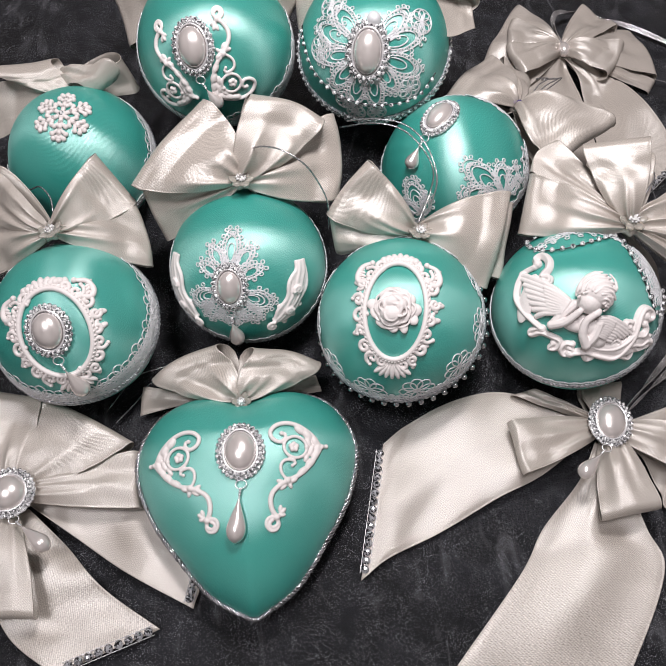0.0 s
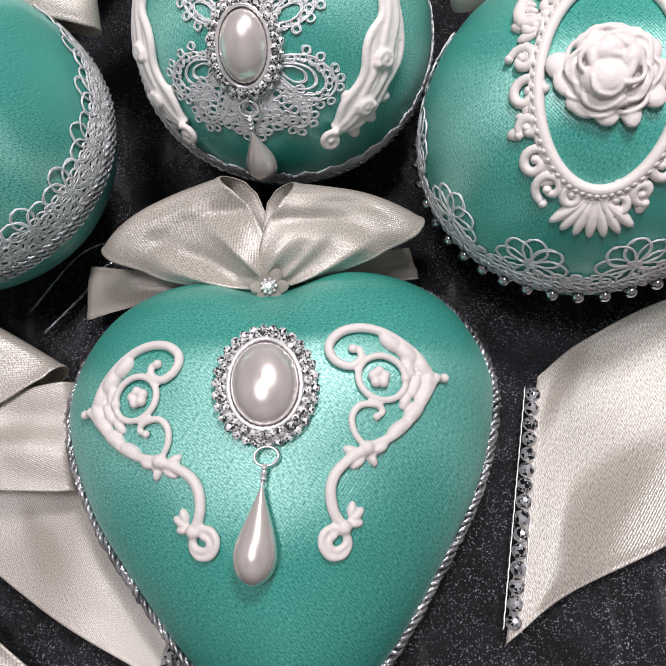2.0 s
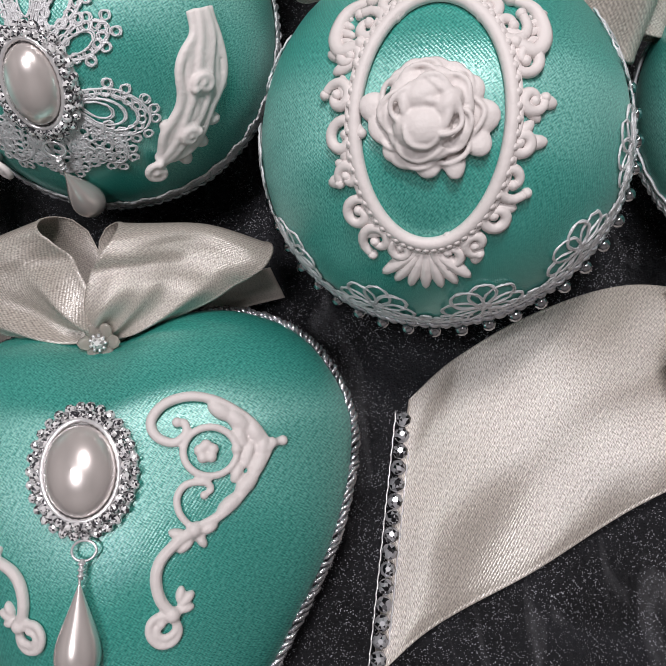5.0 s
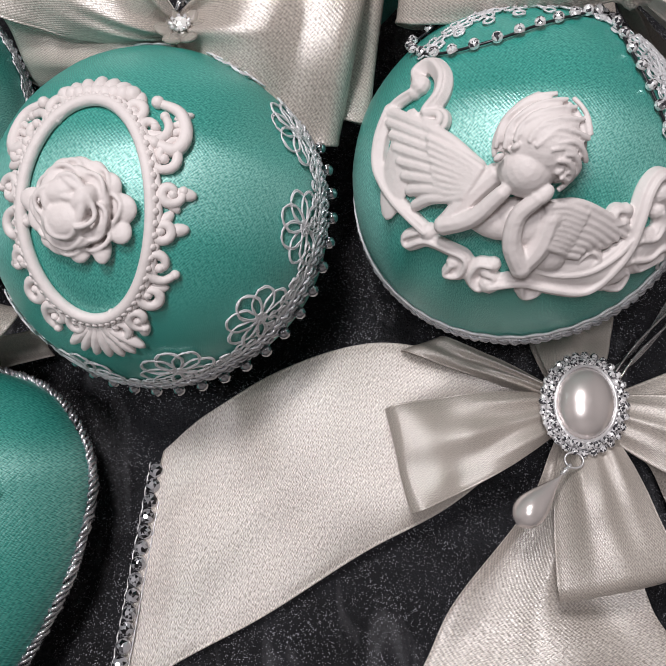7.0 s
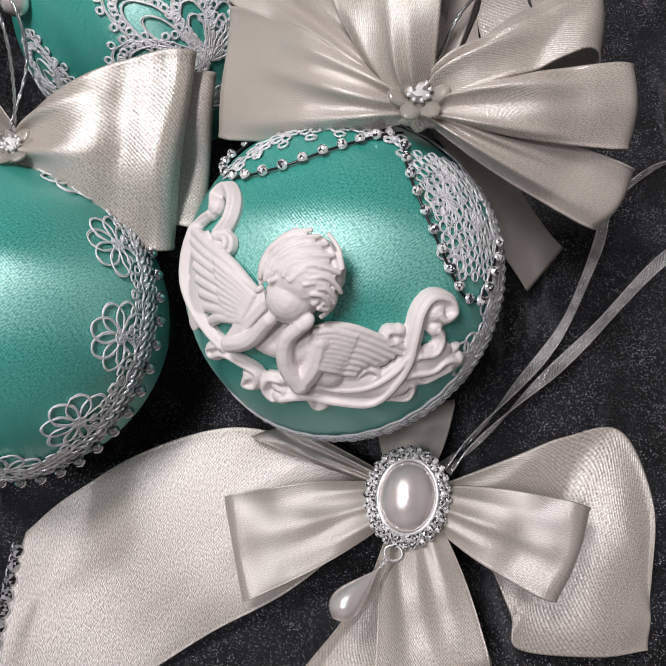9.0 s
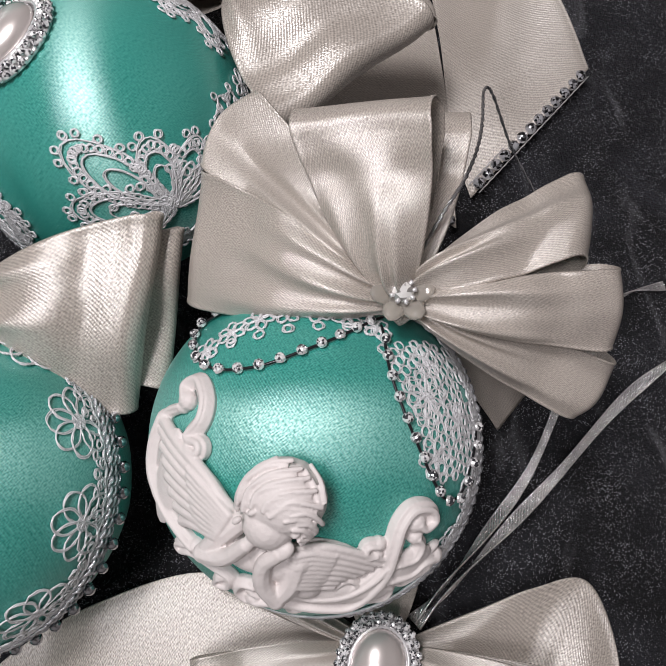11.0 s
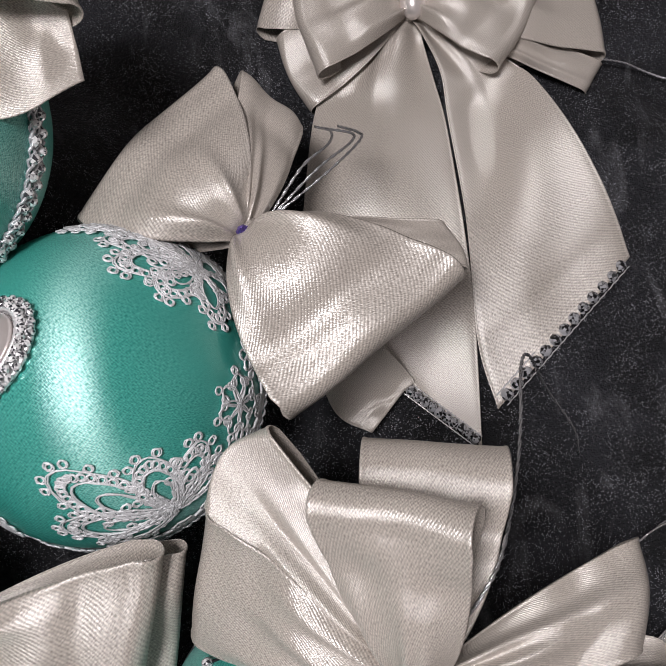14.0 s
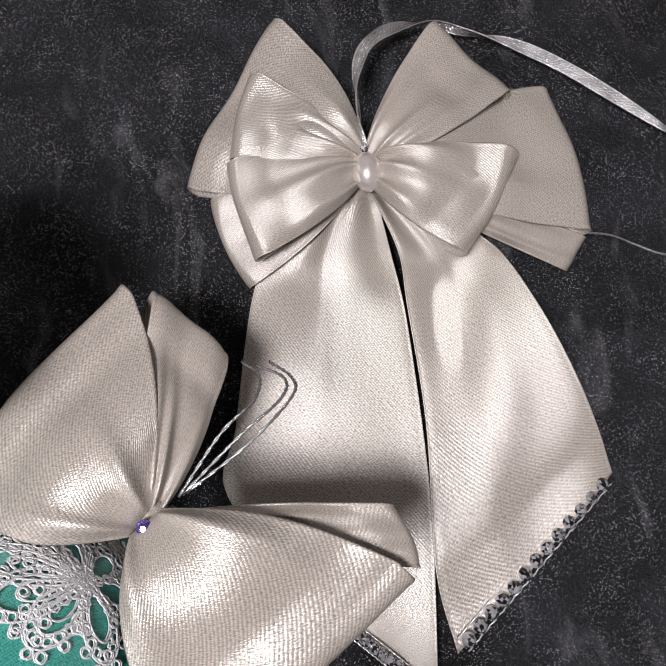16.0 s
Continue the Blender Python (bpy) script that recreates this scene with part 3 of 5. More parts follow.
def bow_loop(owner, knot, p1, p2, high=0.006, gap=0.006, pleat=0.0022, seed=0, pinch=0.16, curl=0.0, sag=0.0):
    """A ribbon loop: it fans out in creases from the knot, rolls over at the fold p1-p2 and comes back below."""
    k, p1, p2 = Vector(knot), Vector(p1), Vector(p2)
    rng = random.Random(seed * 7 + 1)
    up = (p1 - k).cross(p2 - k).normalized()
    if up.z < 0:
        up = -up
    mid = (p1 + p2) / 2
    out = (mid - k).normalized()
    wide = p2 - p1
    span = wide.length
    k1, k2 = k - wide * pinch * 0.5, k + wide * pinch * 0.5
    left, right = [], []
    n, roll, back = 30, 10, 10
    rad = gap * 0.5
    p1, p2 = p1 - out * rad * 0.9, p2 - out * rad * 0.9
    for i in range(n + 1):
        s = i / n
        lift = high * math.sin(math.pi * s ** 0.62) * (1 - 0.35 * s) - sag * s * s - 0.10 * gap * math.exp(-((s - 0.76) / 0.10) ** 2)
        side = wide * 0.075 * math.sin(math.pi * s ** 0.9)
        left.append(k1 + (p1 - k1) * s - side + up * lift)
        right.append(k2 + (p2 - k2) * s + side + up * lift)
    for i in range(1, roll):
        a = math.pi * i / roll
        off = out * (rad * math.sin(a) * 0.9) - up * (rad * (1 - math.cos(a)) + sag)
        left.append(p1 + off)
        right.append(p2 + off)
    for i in range(1, back + 1):
        s = 1 - i / back
        off = -up * (gap * s ** 0.7 + 0.0012 + high * 0.5 * math.sin(math.pi * s) + sag * s * s)
        left.append(k1 + (p1 - k1) * s + off)
        right.append(k2 + (p2 - k2) * s + off)
    total = len(left)
    count = rng.choice((2, 2, 3, 3))
    folds = []
    for j in range(count):
        c = (j + 0.5 + rng.uniform(-0.28, 0.28)) / count
        folds.append((c, rng.uniform(0.6, 1.1) * pleat * 1.5, rng.uniform(0.7, 1.2), rng.uniform(-0.13, 0.13)))
    puff = [(rng.uniform(0.2, 0.8), rng.uniform(0.45, 0.8), rng.choice((-1, 1)) * rng.uniform(0.0006, 0.0015), rng.uniform(-0.9, 0.9)) for _ in range(3)]
    tilt = rng.uniform(-0.5, 0.5)
    sway, phase, turns = span * rng.uniform(0.03, 0.06), rng.uniform(0, math.tau), rng.uniform(0.7, 1.5)

    def shape(s, t):
        q = s * (total - 1) / n
        top = 1.0 if q <= 1 else max(0.0, 1 - (q - 1) * 3)
        flat = min(1.0, q)
        z = 0.0
        for c, h, reach, drift in folds:
            d = (t - c - drift * flat) / (0.10 + 0.11 * flat)
            ridge = 1 / (1 + d * d * 2.2) - 0.35
            z += h * ridge * smooth(flat / 0.16) * max(0.0, 1 - flat / reach) ** 0.7
        for c, far, h, turn in puff:
            a, b = (t - c) * math.cos(turn) + (flat - far) * math.sin(turn), (flat - far) * math.cos(turn) - (t - c) * math.sin(turn)
            z += h * math.exp(-(a / 0.16) ** 2 - (b / 0.42) ** 2) * top
        belly = 0.55 * high * (math.sin(math.pi * t) ** 0.7) * math.sin(math.pi * flat ** 0.75) * (1 - 0.4 * flat) if q <= 1 else 0.0
        ripple = 0.0013 * noise.noise(Vector((flat * 2.3 + seed, t * 1.9 + tilt * flat, seed * 0.37))) * smooth(flat * 2) * top
        lip = curl * math.sin(math.pi * t) * smooth(flat) * top
        wave = sway * math.sin(math.tau * turns * t + phase) * flat ** 2 * (0.3 + 0.7 * top)
        return up * (z + belly + ripple + wave) + out * lip

    return thicken(part("ribbon_loop", ribbon_sheet(left, right, 40, shape), IVORY, owner))


def bow_tail(owner, pairs, seed=0, wave=0.0015, pleat=0.0015, name="ribbon_tail", label=""):
    """A ribbon tail through pairs of edge points, from the knot to its cut end."""
    left, right = curve([a for a, b in pairs], 16), curve([b for a, b in pairs], 16)
    rng = random.Random(seed * 13 + 5)
    p, q = rng.uniform(0, 6), rng.uniform(0, 6)

    def shape(s, t):
        z = 1.35 * wave * math.sin(8 * s + 2.6 * t + p) * math.sin(math.pi * min(1, s * 1.2)) + pleat * math.cos(9 * t + q) * (1 - s) ** 2 * smooth(s / 0.08)
        z += 1.0 * wave * noise.noise(Vector((s * 5 + seed, t * 3, 0.4))) * smooth(s * 3) + pleat * 0.6 * math.exp(-((t - 0.35 - 0.1 * math.sin(4 * s)) / 0.06) ** 2) * max(0.0, 1 - 1.6 * s)
        return Vector((0, 0, max(z + 0.8 * wave, -0.0015)))

    return thicken(part(name, ribbon_sheet(left, right, 34, shape), IVORY, owner, label))


def stone_row(tail, a, b, count, size=0.0034, up=(0, 0, 1)):
    """Crystals in silver cups along the cut end of a tail."""
    a, b = Vector(a), Vector(b)
    g = Geo()
    d = (b - a).normalized()
    side = d.cross(Vector(up)).normalized()
    for k in (-1, 1):
        g.tube([a + (b - a) * (i / 60) + side * k * size * 0.60 * (1 + 0.05 * math.sin(i * 1.9)) + Vector(up) * (0.0003 + 0.0002 * math.sin(i * 1.9)) for i in range(61)], 0.00022, 5)
    strip = part("crystal_strip", g, METAL, tail, "strip of dark crystals in silver cups")
    rot = Vector(up).to_track_quat("Z", "Y").to_matrix().to_4x4()
    for i in range(count):
        p = a + (b - a) * ((i + 0.5) / count)
        m = Matrix.Translation(p + Vector(up) * 0.0012) @ rot @ Matrix.Rotation(random.uniform(-0.3, 0.3), 4, "X") @ Matrix.Rotation(random.uniform(0, 1), 4, "Z")
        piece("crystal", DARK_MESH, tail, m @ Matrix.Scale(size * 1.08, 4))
        piece("cup", CUP_MESH, tail, m @ Matrix.Scale(size * 0.95, 4))


def bow_knot(owner, place, r=0.0042, flat=0.6):
    """The gathered middle of a bow."""
    g = Geo()
    c = Vector(place)
    rows, uvs = [], []
    for i in range(9):
        a = math.pi * i / 8
        rows.append([c + Vector((r * math.sin(a) * math.cos(t) * (1 + 0.12 * math.cos(7 * t)), r * math.sin(a) * math.sin(t) * (1 + 0.12 * math.cos(7 * t)), r * flat * math.cos(a))) for t in [math.tau * j / 28 for j in range(29)]])
        uvs.append([(r * j / 5, r * i / 4) for j in range(29)])
    return part("bow_knot", g.sheet(rows, uvs), IVORY, owner, "gathered ivory satin knot")


def gem(owner, place, n, size, mat_mesh=None, petals=True):
    """A clear acrylic blossom with a crystal in its cup."""
    n = Vector(n).normalized()
    m = Matrix.Translation(place) @ n.to_track_quat("Z", "Y").to_matrix().to_4x4()
    if petals:
        for i in range(6):
            t = math.tau * i / 6
            g = Geo().ball(m @ Matrix.Rotation(t, 4, "Z") @ Matrix.Translation((size * 0.52, 0, 0.0003)) @ Matrix.Rotation(-0.45, 4, "Y") @ Matrix.Diagonal((size * 0.46, size * 0.33, size * 0.14, 1)), 8, 9)
            part("bead_petal", g, CLEAR, owner)
        g = Geo().ball(m @ Matrix.Diagonal((size * 0.5, size * 0.5, size * 0.22, 1)), 6, 10)
        cup = part("gem_cup", g, CLEAR, owner, "clear acrylic blossom bead")
        g = Geo()
        for i in range(9):
            t = math.tau * i / 9
            g.tube([m @ Vector((size * 0.18 * math.cos(t), size * 0.18 * math.sin(t), size * 0.2)), m @ Vector((size * 0.38 * math.cos(t), size * 0.38 * math.sin(t), size * 0.34))], size * 0.07, 5)
        part("gem_prongs", g, METAL, owner)
    piece("gem", mat_mesh or GEM_MESH, owner, m @ Matrix.Translation((0, 0, size * 0.16)) @ Matrix.Scale(size * (0.66 if petals else 1.3), 4))


def cord(owner, pts, r=0.00042, label="thin twisted silver cord loop"):
    line = curve(pts, 10)
    g = Geo()
    d = len(line)
    for strand in (0, 1):
        out = []
        for i, p in enumerate(line):
            a = (line[min(d - 1, i + 1)] - line[max(0, i - 1)]).normalized()
            x = a.orthogonal().normalized()
            y = a.cross(x)
            t = i * 1.5 + strand * math.pi
            out.append(p + (x * math.cos(t) + y * math.sin(t)) * r * 0.5)
        g.tube(out, r * 0.7, 5)
    return part("hanging_cord", g, SILVER, owner, label)


def organza(owner, pts, wide, label="sheer silver-edged organza ribbon"):
    """A narrow gauze ribbon: two metallic edges and fine threads between them."""
    line = curve(pts, 20)
    g, d = Geo(), len(line)
    sides = []
    for i, p in enumerate(line):
        a = (line[min(d - 1, i + 1)] - line[max(0, i - 1)]).normalized()
        s = a.cross(Vector((0, 0, 1)))
        s = s.normalized() if s.length > 1e-6 else Vector((1, 0, 0))
        tw = 0.6 + 1.3 * math.sin(i * 0.07)
        sides.append((s * math.cos(tw) + Vector((0, 0, 1)) * math.sin(tw)) * wide * 0.5)
    fine = curve(line, 3)
    rims = curve(sides, 3)
    for n, k in enumerate([q / 5 for q in range(-5, 6)]):
        count = len(fine)
        knots = lambda t, n=n: 0.00030 if (round(t * (count - 1)) + n) % 3 == 0 else 0.00012
        g.tube([p + s * k for p, s in zip(fine, rims)], 0.00036 if abs(k) == 1 else knots, 4)
    for i in range(0, len(fine), 5):
        g.tube([fine[i] - rims[i], fine[i] + rims[i]], 0.00010, 3)
    return part("organza_ribbon", g, GAUZE, owner, label)


def satin_ball(owner, centre, r, axis, lumps=0.0, seed=0):
    """The satin-covered ball; its fibres run from pole to pole of axis."""
    z = Vector(axis).normalized()
    x = z.orthogonal().normalized()
    y = z.cross(x)
    rows, uvs = [], []
    for i in range(49):
        a = math.pi * i / 48
        row, line = [], []
        for j in range(97):
            t = math.tau * (j % 96) / 96
            d = (x * math.cos(t) + y * math.sin(t)) * math.sin(a) + z * math.cos(a)
            k = r * (1 + 0.006 * noise.noise(d * 2.2 + Vector((seed, 0, 0))) + lumps * noise.noise(d * 5.0 + Vector((0, seed, 0))))
            row.append(Vector(centre) + d * k)
            line.append((math.tau * r * j / 96, r * a))
        rows.append(row)
        uvs.append(line)
    return part("satin_ball", Geo().sheet(rows, uvs), TEAL, owner, "ball covered in stretched teal satin")


# ---- the support and the plain room round it ----
def velvet_height(x, y):
    z = 0.0012 * noise.noise(Vector((x * 14, y * 9, 0.3))) + 0.0006 * noise.noise(Vector((x * 40, y * 40, 1.7)))
    for cx, cy, ang, wide, high in ((0.075, 0.03, 78, 0.0026, 0.0044), (0.10, 0.035, 84, 0.0022, 0.0038), (0.045, 0.0, 100, 0.0026, 0.0038), (0.118, 0.03, 72, 0.0022, 0.0028), (0.26, 0.33, 140, 0.010, 0.005), (0.285, 0.37, 120, 0.006, 0.004), (0.25, 0.22, 70, 0.010, 0.003)):
        a = radians(ang)
        across = -(x - cx) * math.sin(a) + (y - cy) * math.cos(a)
        along = (x - cx) * math.cos(a) + (y - cy) * math.sin(a)
        z += high * math.exp(-(across / wide) ** 2) * math.exp(-(along / 0.05) ** 2)
    for cx, cy, top in ((-0.0346, 0.3219, 0.0345), (0.0496, 0.3161, 0.0395)):
        d = math.hypot(x - cx, y - cy)
        z = max(z, top * smooth(1 - (d - 0.012) / 0.05))
    return z - 0.0016


def build_setting():
    g = Geo()
    ticks = lambda lo, hi, n: [lo + (hi - lo) * i / n for i in range(n + 1)]
    xs = [-1.6, -1.0, -0.6] + ticks(-0.4, 0.5, 190) + [0.7, 1.1, 1.6]
    ys = [-1.4, -0.8, -0.4] + ticks(-0.2, 0.65, 180) + [0.9, 1.3, 1.8]
    g.sheet([[(x, y, velvet_height(x, y)) for x in xs] for y in ys])
    ob = new("ground", g.mesh("ground", VELVET))
    tagged(ob, "crumpled black velvet cloth with tiny sparkles", "cloth", kind="structure")

    def slab(name, lo, hi, label):
        (x0, y0, z0), (x1, y1, z1) = lo, hi
        v = [(x, y, z) for x in (x0, x1) for y in (y0, y1) for z in (z0, z1)]
        o = new(name, Geo().add(v, [(0, 1, 3, 2), (4, 6, 7, 5), (0, 4, 5, 1), (2, 3, 7, 6), (0, 2, 6, 4), (1, 5, 7, 3)]).mesh(name, PAINT, smooth=False))
        tagged(o, label, name.split("_")[0], kind="structure")

    slab("wall_west", (-1.7, -1.5, -0.05), (-1.6, 1.9, 2.4), "plain warm grey painted wall")
    slab("wall_east", (1.6, -1.5, -0.05), (1.7, 1.9, 2.4), "plain warm grey painted wall")
    slab("wall_north", (-1.6, 1.8, -0.05), (1.6, 1.9, 2.4), "plain warm grey painted wall")
    slab("wall_south", (-1.6, -1.5, -0.05), (1.6, -1.4, 2.4), "plain warm grey painted wall")
    slab("ceiling", (-1.6, -1.4, 2.4), (1.6, 1.8, 2.5), "plain painted ceiling")


build_setting()


# ---- satin heart ----
class HeartSkin(Round):
    """The heart's puffed upper face: u to the right, v towards the notch, from its middle."""
    HALF = [(0, 0.53), (0.38, 0.62), (0.69, 0.54), (0.90, 0.34), (1, 0), (0.88, -0.42), (0.65, -0.79), (0.38, -1.14), (0.10, -1.33), (0, -1.37)]

    def __init__(self, left, right, notch, tip, top):
        left, right, notch, tip = Vector(left), Vector(right), Vector(notch), Vector(tip)
        self.c = (left + right) / 2
        self.size = (right - left).length / 2
        self.v = (notch - tip).normalized()
        self.n = Vector((0, 0, 1))
        self.u = self.v.cross(self.n)
        self.top = top
        ring = self.HALF + [(-x, y) for x, y in self.HALF[-2:0:-1]]
        self.ring = [p * self.size for p in curve([(x, y, 0) for x, y in ring], 8, True)]
        polar = sorted((math.atan2(p.y, p.x), p.length) for p in self.ring)
        self.angles, self.radii = [a for a, r in polar], [r for a, r in polar]

    def reach(self, u, v):
        return float(np.interp(math.atan2(v, u), self.angles, self.radii, period=math.tau))

    def rise(self, u, v):
        k = min(1.0, math.hypot(u, v) / self.reach(u, v))
        dent = 0.0035 * math.exp(-(u / 0.012) ** 2) * smooth((v / self.size - 0.05) / 0.45)
        return self.top * (1 - k ** 2.3) ** 0.6 - dent * (1 - k)

    def __call__(self, u, v, h=0.0):
        return self.c + self.u * u + self.v * v + self.n * self.rise(u, v) + self.facing(u, v) * h

    def facing(self, u, v):
        e = 0.002
        dx, dy = (self.rise(u + e, v) - self.rise(u - e, v)) / (2 * e), (self.rise(u, v + e) - self.rise(u, v - e)) / (2 * e)
        return (self.n - self.u * dx - self.v * dy).normalized()


def scroll_ornament(g, f, side, ox, oy, k=1.0, flip=1, turn=0.0):
    """A branching rococo scroll with a ring and a bud, as cast in plaster."""
    c, s = math.cos(radians(turn)), math.sin(radians(turn))
    q = lambda pts: [(ox + side * (x * c - y * s) * 0.001 * k, oy + flip * (x * s + y * c) * 0.001 * k) for x, y in pts]
    mm = 0.001 * k
    curl = [(12.6, -28.2), (11.6, -29.6), (12.8, -30.8), (14.8, -29.6), (14.6, -27.6), (12.8, -26.9), (10.9, -27.8), (10.4, -30.0), (11.8, -31.9), (14.2, -31.6), (15.4, -29.5), (14.6, -27.0)]
    stem = [(14.6, -27.0), (13.0, -24.2), (12.7, -20.5), (13.9, -17.5), (16.8, -14.9), (20.0, -13.0)]
    arm = [(20.0, -13.0), (23.7, -11.5), (27.7, -8.9), (30.5, -5.6), (33.0, -2.2), (34.6, 0.7)]
    top = [(34.6, 0.7), (32.2, 4.8), (28.9, 7.8), (25.3, 9.9), (21.2, 10.8), (17.2, 9.9), (14.7, 7.5), (14.6, 5.2), (16.0, 3.4), (18.4, 2.6), (20.4, 4.1), (20.3, 6.0), (19.0, 6.2)]
    scroll(g, f, q(curl), 0.75 * mm, 0.55 * mm, 4)
    scroll(g, f, q(stem), 1.05 * mm, 0.9 * mm)
    for d in (-0.55, 0.55):
        scroll(g, f, q([(x + d * 0.7, y + d * 0.7) for x, y in arm]), 0.8 * mm, 0.7 * mm)
    scroll(g, f, q(top), 0.95 * mm, 0.6 * mm)
    scroll(g, f, q([(20.0, -13.0), (18.0, -10.1), (17.8, -7.1), (19.6, -5.0), (22.8, -5.0), (23.7, -6.3), (22.4, -7.2)]), 0.7 * mm, 0.5 * mm)
    scroll(g, f, q([(24.2 + 4.6 * math.cos(t), 0.4 + 4.4 * math.sin(t)) for t in [math.tau * i / 26 for i in range(27)]]), 0.7 * mm, 0.65 * mm, 2)
    for i in range(5):
        a = math.tau * i / 5 + 0.3
        (px, py), = q([(23.6 + 1.2 * math.cos(a), 0.4 + 1.2 * math.sin(a))])
        g.ball(f.stand(px, py, 0.9 * mm) @ Matrix.Scale(1.15 * mm, 4), 6, 9)
    for x, y, a, l, w, h in ((16.2, -25.6, 40, 3.2, 1.6, 1.1), (15.8, -26.4, 5, 2.8, 1.5, 1.1), (16.0, -24.8, 75, 2.6, 1.4, 1.0), (18.6, -14.0, 160, 3.4, 1.7, 1.2), (19.2, -15.0, 215, 3.0, 1.5, 1.1), (20.6, -14.2, -60, 2.6, 1.5, 1.1),
                             (21.4, -13.4, 20, 3.0, 1.8, 1.5), (25.0, -10.4, 35, 5.0, 2.4, 1.4), (28.5, -7.4, 45, 5.0, 2.6, 1.5), (31.2, -4.0, 55, 4.6, 2.6, 1.5), (33.0, -1.0, 80, 4.0, 2.4, 1.5), (33.2, 1.5, 120, 4.5, 2.6, 1.5), (30.8, 4.2, 135, 4.8, 2.8, 1.6), (28.2, 6.6, 145, 4.6, 2.6, 1.5), (30.0, -2.4, 70, 4.6, 1.9, 1.2), (30.2, 1.2, 110, 4.4, 1.9, 1.2), (27.8, -5.0, 60, 3.6, 1.7, 1.1),
                             (35.0, 1.0, 10, 2.6, 1.4, 1.1)):
        (px, py), = q([(x, y)])
        ang = (a + turn) if side > 0 else 180 - (a + turn)
        leaf(g, f, px, py, flip * ang, l * mm, w * mm, h * mm)
    (px, py), = q([(37.0, 1.4)])
    g.ball(f.stand(px, py, 0.6 * mm) @ Matrix.Scale(1.1 * mm, 4), 6, 9)


def build_heart():
    f = HeartSkin((-0.0685, 0.1091, 0.0180), (0.0331, 0.1085, 0.0180), (-0.0196, 0.1367, 0.0180), (-0.0127, 0.0391, 0.0180), 0.030)
    owner = thing("heart_ornament", (f.c.x, f.c.y, 0), "puffed teal satin heart with ivory bow and pearl brooch", "ornament", "satin ornaments")
    rows, uvs = [], []
    n = len(f.ring)
    for i in range(41):
        k = i / 20 if i <= 20 else (40 - i) / 20
        k = 1 - (1 - min(k, 0.9999)) ** 1.6 if k < 1 else 1.0
        row, line = [], []
        for j in range(n + 1):
            p = f.ring[j % n] * k
            z = f.rise(p.x, p.y) if i <= 20 else -0.0175 * (1 - k ** 2.3) ** 0.6
            row.append(f.c + f.u * p.x + f.v * p.y + Vector((0, 0, z)))
            line.append((p.x, p.y + (0 if i <= 20 else 0.3)))
        rows.append(row)
        uvs.append(line)
    part("satin_heart", Geo().sheet(rows, uvs), TEAL, owner, "heart covered in stretched teal satin")
    g = Geo()
    ring = [p for q, p in enumerate(f.ring)]
    for strand in range(4):
        pts = []
        for i in range(n * 3):
            p = ring[i // 3].lerp(ring[(i // 3 + 1) % n], (i % 3) / 3)
            t = i * 0.8 + strand * math.pi / 2
            d = p.normalized()
            pts.append(f.c + f.u * (p.x + d.x * (0.0005 + 0.0009 * math.cos(t) + random.uniform(-1, 1) * 0.0003)) + f.v * (p.y + d.y * (0.0005 + 0.0009 * math.cos(t)) + random.uniform(-1, 1) * 0.0003) + Vector((0, 0, 0.0012 * math.sin(t) + random.uniform(-1, 1) * 0.0004)))
        g.tube(pts, 0.0006, 4, True)
    part("seam_braid", g, DARK_BRAID, owner, "dark glittering silver braid round the heart's edge")
    g = Geo()
    scroll_ornament(g, f, 1, -0.0027, -0.0050, 1.05)
    blend(part("plaster_scroll", g, PLASTER, owner, "white plaster rococo scroll"), 0.00030, 2)
    g = Geo()
    scroll_ornament(g, f, -1, -0.0030, -0.0030, 1.03, 1, -4)
    blend(part("plaster_scroll", g, PLASTER, owner, "white plaster rococo scroll"), 0.00030, 2)
    b = HeartPatch(f, -0.0006, -0.0055)
    brooch(owner, b, 0.0098, 0.0118, 30, 0.0042, (-0.0036, -0.0365))
    knot = bow_knot(owner, (-0.0200, 0.1340, 0.0320), 0.0045)
    place = (-0.0199, 0.1335, 0.0330)
    bow_loop(knot, place, (-0.0658, 0.1463, 0.0280), (-0.0325, 0.1549, 0.0460), 0.004, 0.012, 0.0030, 3, 0.12, 0.006)
    bow_loop(knot, place, (-0.0127, 0.1527, 0.0460), (0.0188, 0.1511, 0.0320), 0.004, 0.012, 0.0030, 5, 0.12, 0.005)
    bow_tail(knot, [((-0.0248, 0.1395, 0.0240), (-0.0245, 0.1370, 0.0220)), ((-0.0455, 0.1444, 0.0200), (-0.0453, 0.1393, 0.0140)), ((-0.0713, 0.1497, 0.0120), (-0.0733, 0.1371, 0.0060))], 4)
    bow_tail(knot, [((-0.0179, 0.1394, 0.0240), (-0.0186, 0.1369, 0.0220)), ((-0.0036, 0.1474, 0.0200), (-0.0026, 0.1418, 0.0140)), ((0.0150, 0.1541, 0.0120), (0.0178, 0.1480, 0.0060))], 6)
    gem(knot, (-0.0194, 0.1312, 0.0370), (0, -0.35, 1), 0.0050)
    cord(knot, [(-0.0187, 0.1411, 0.0320), (-0.0186, 0.1470, 0.0300), (-0.0231, 0.1530, 0.0250), (-0.0322, 0.1644, 0.0120), (-0.0475, 0.1696, 0.0040), (-0.0661, 0.1648, 0.0030), (-0.0787, 0.1589, 0.0040), (-0.0911, 0.1413, 0.0030)])
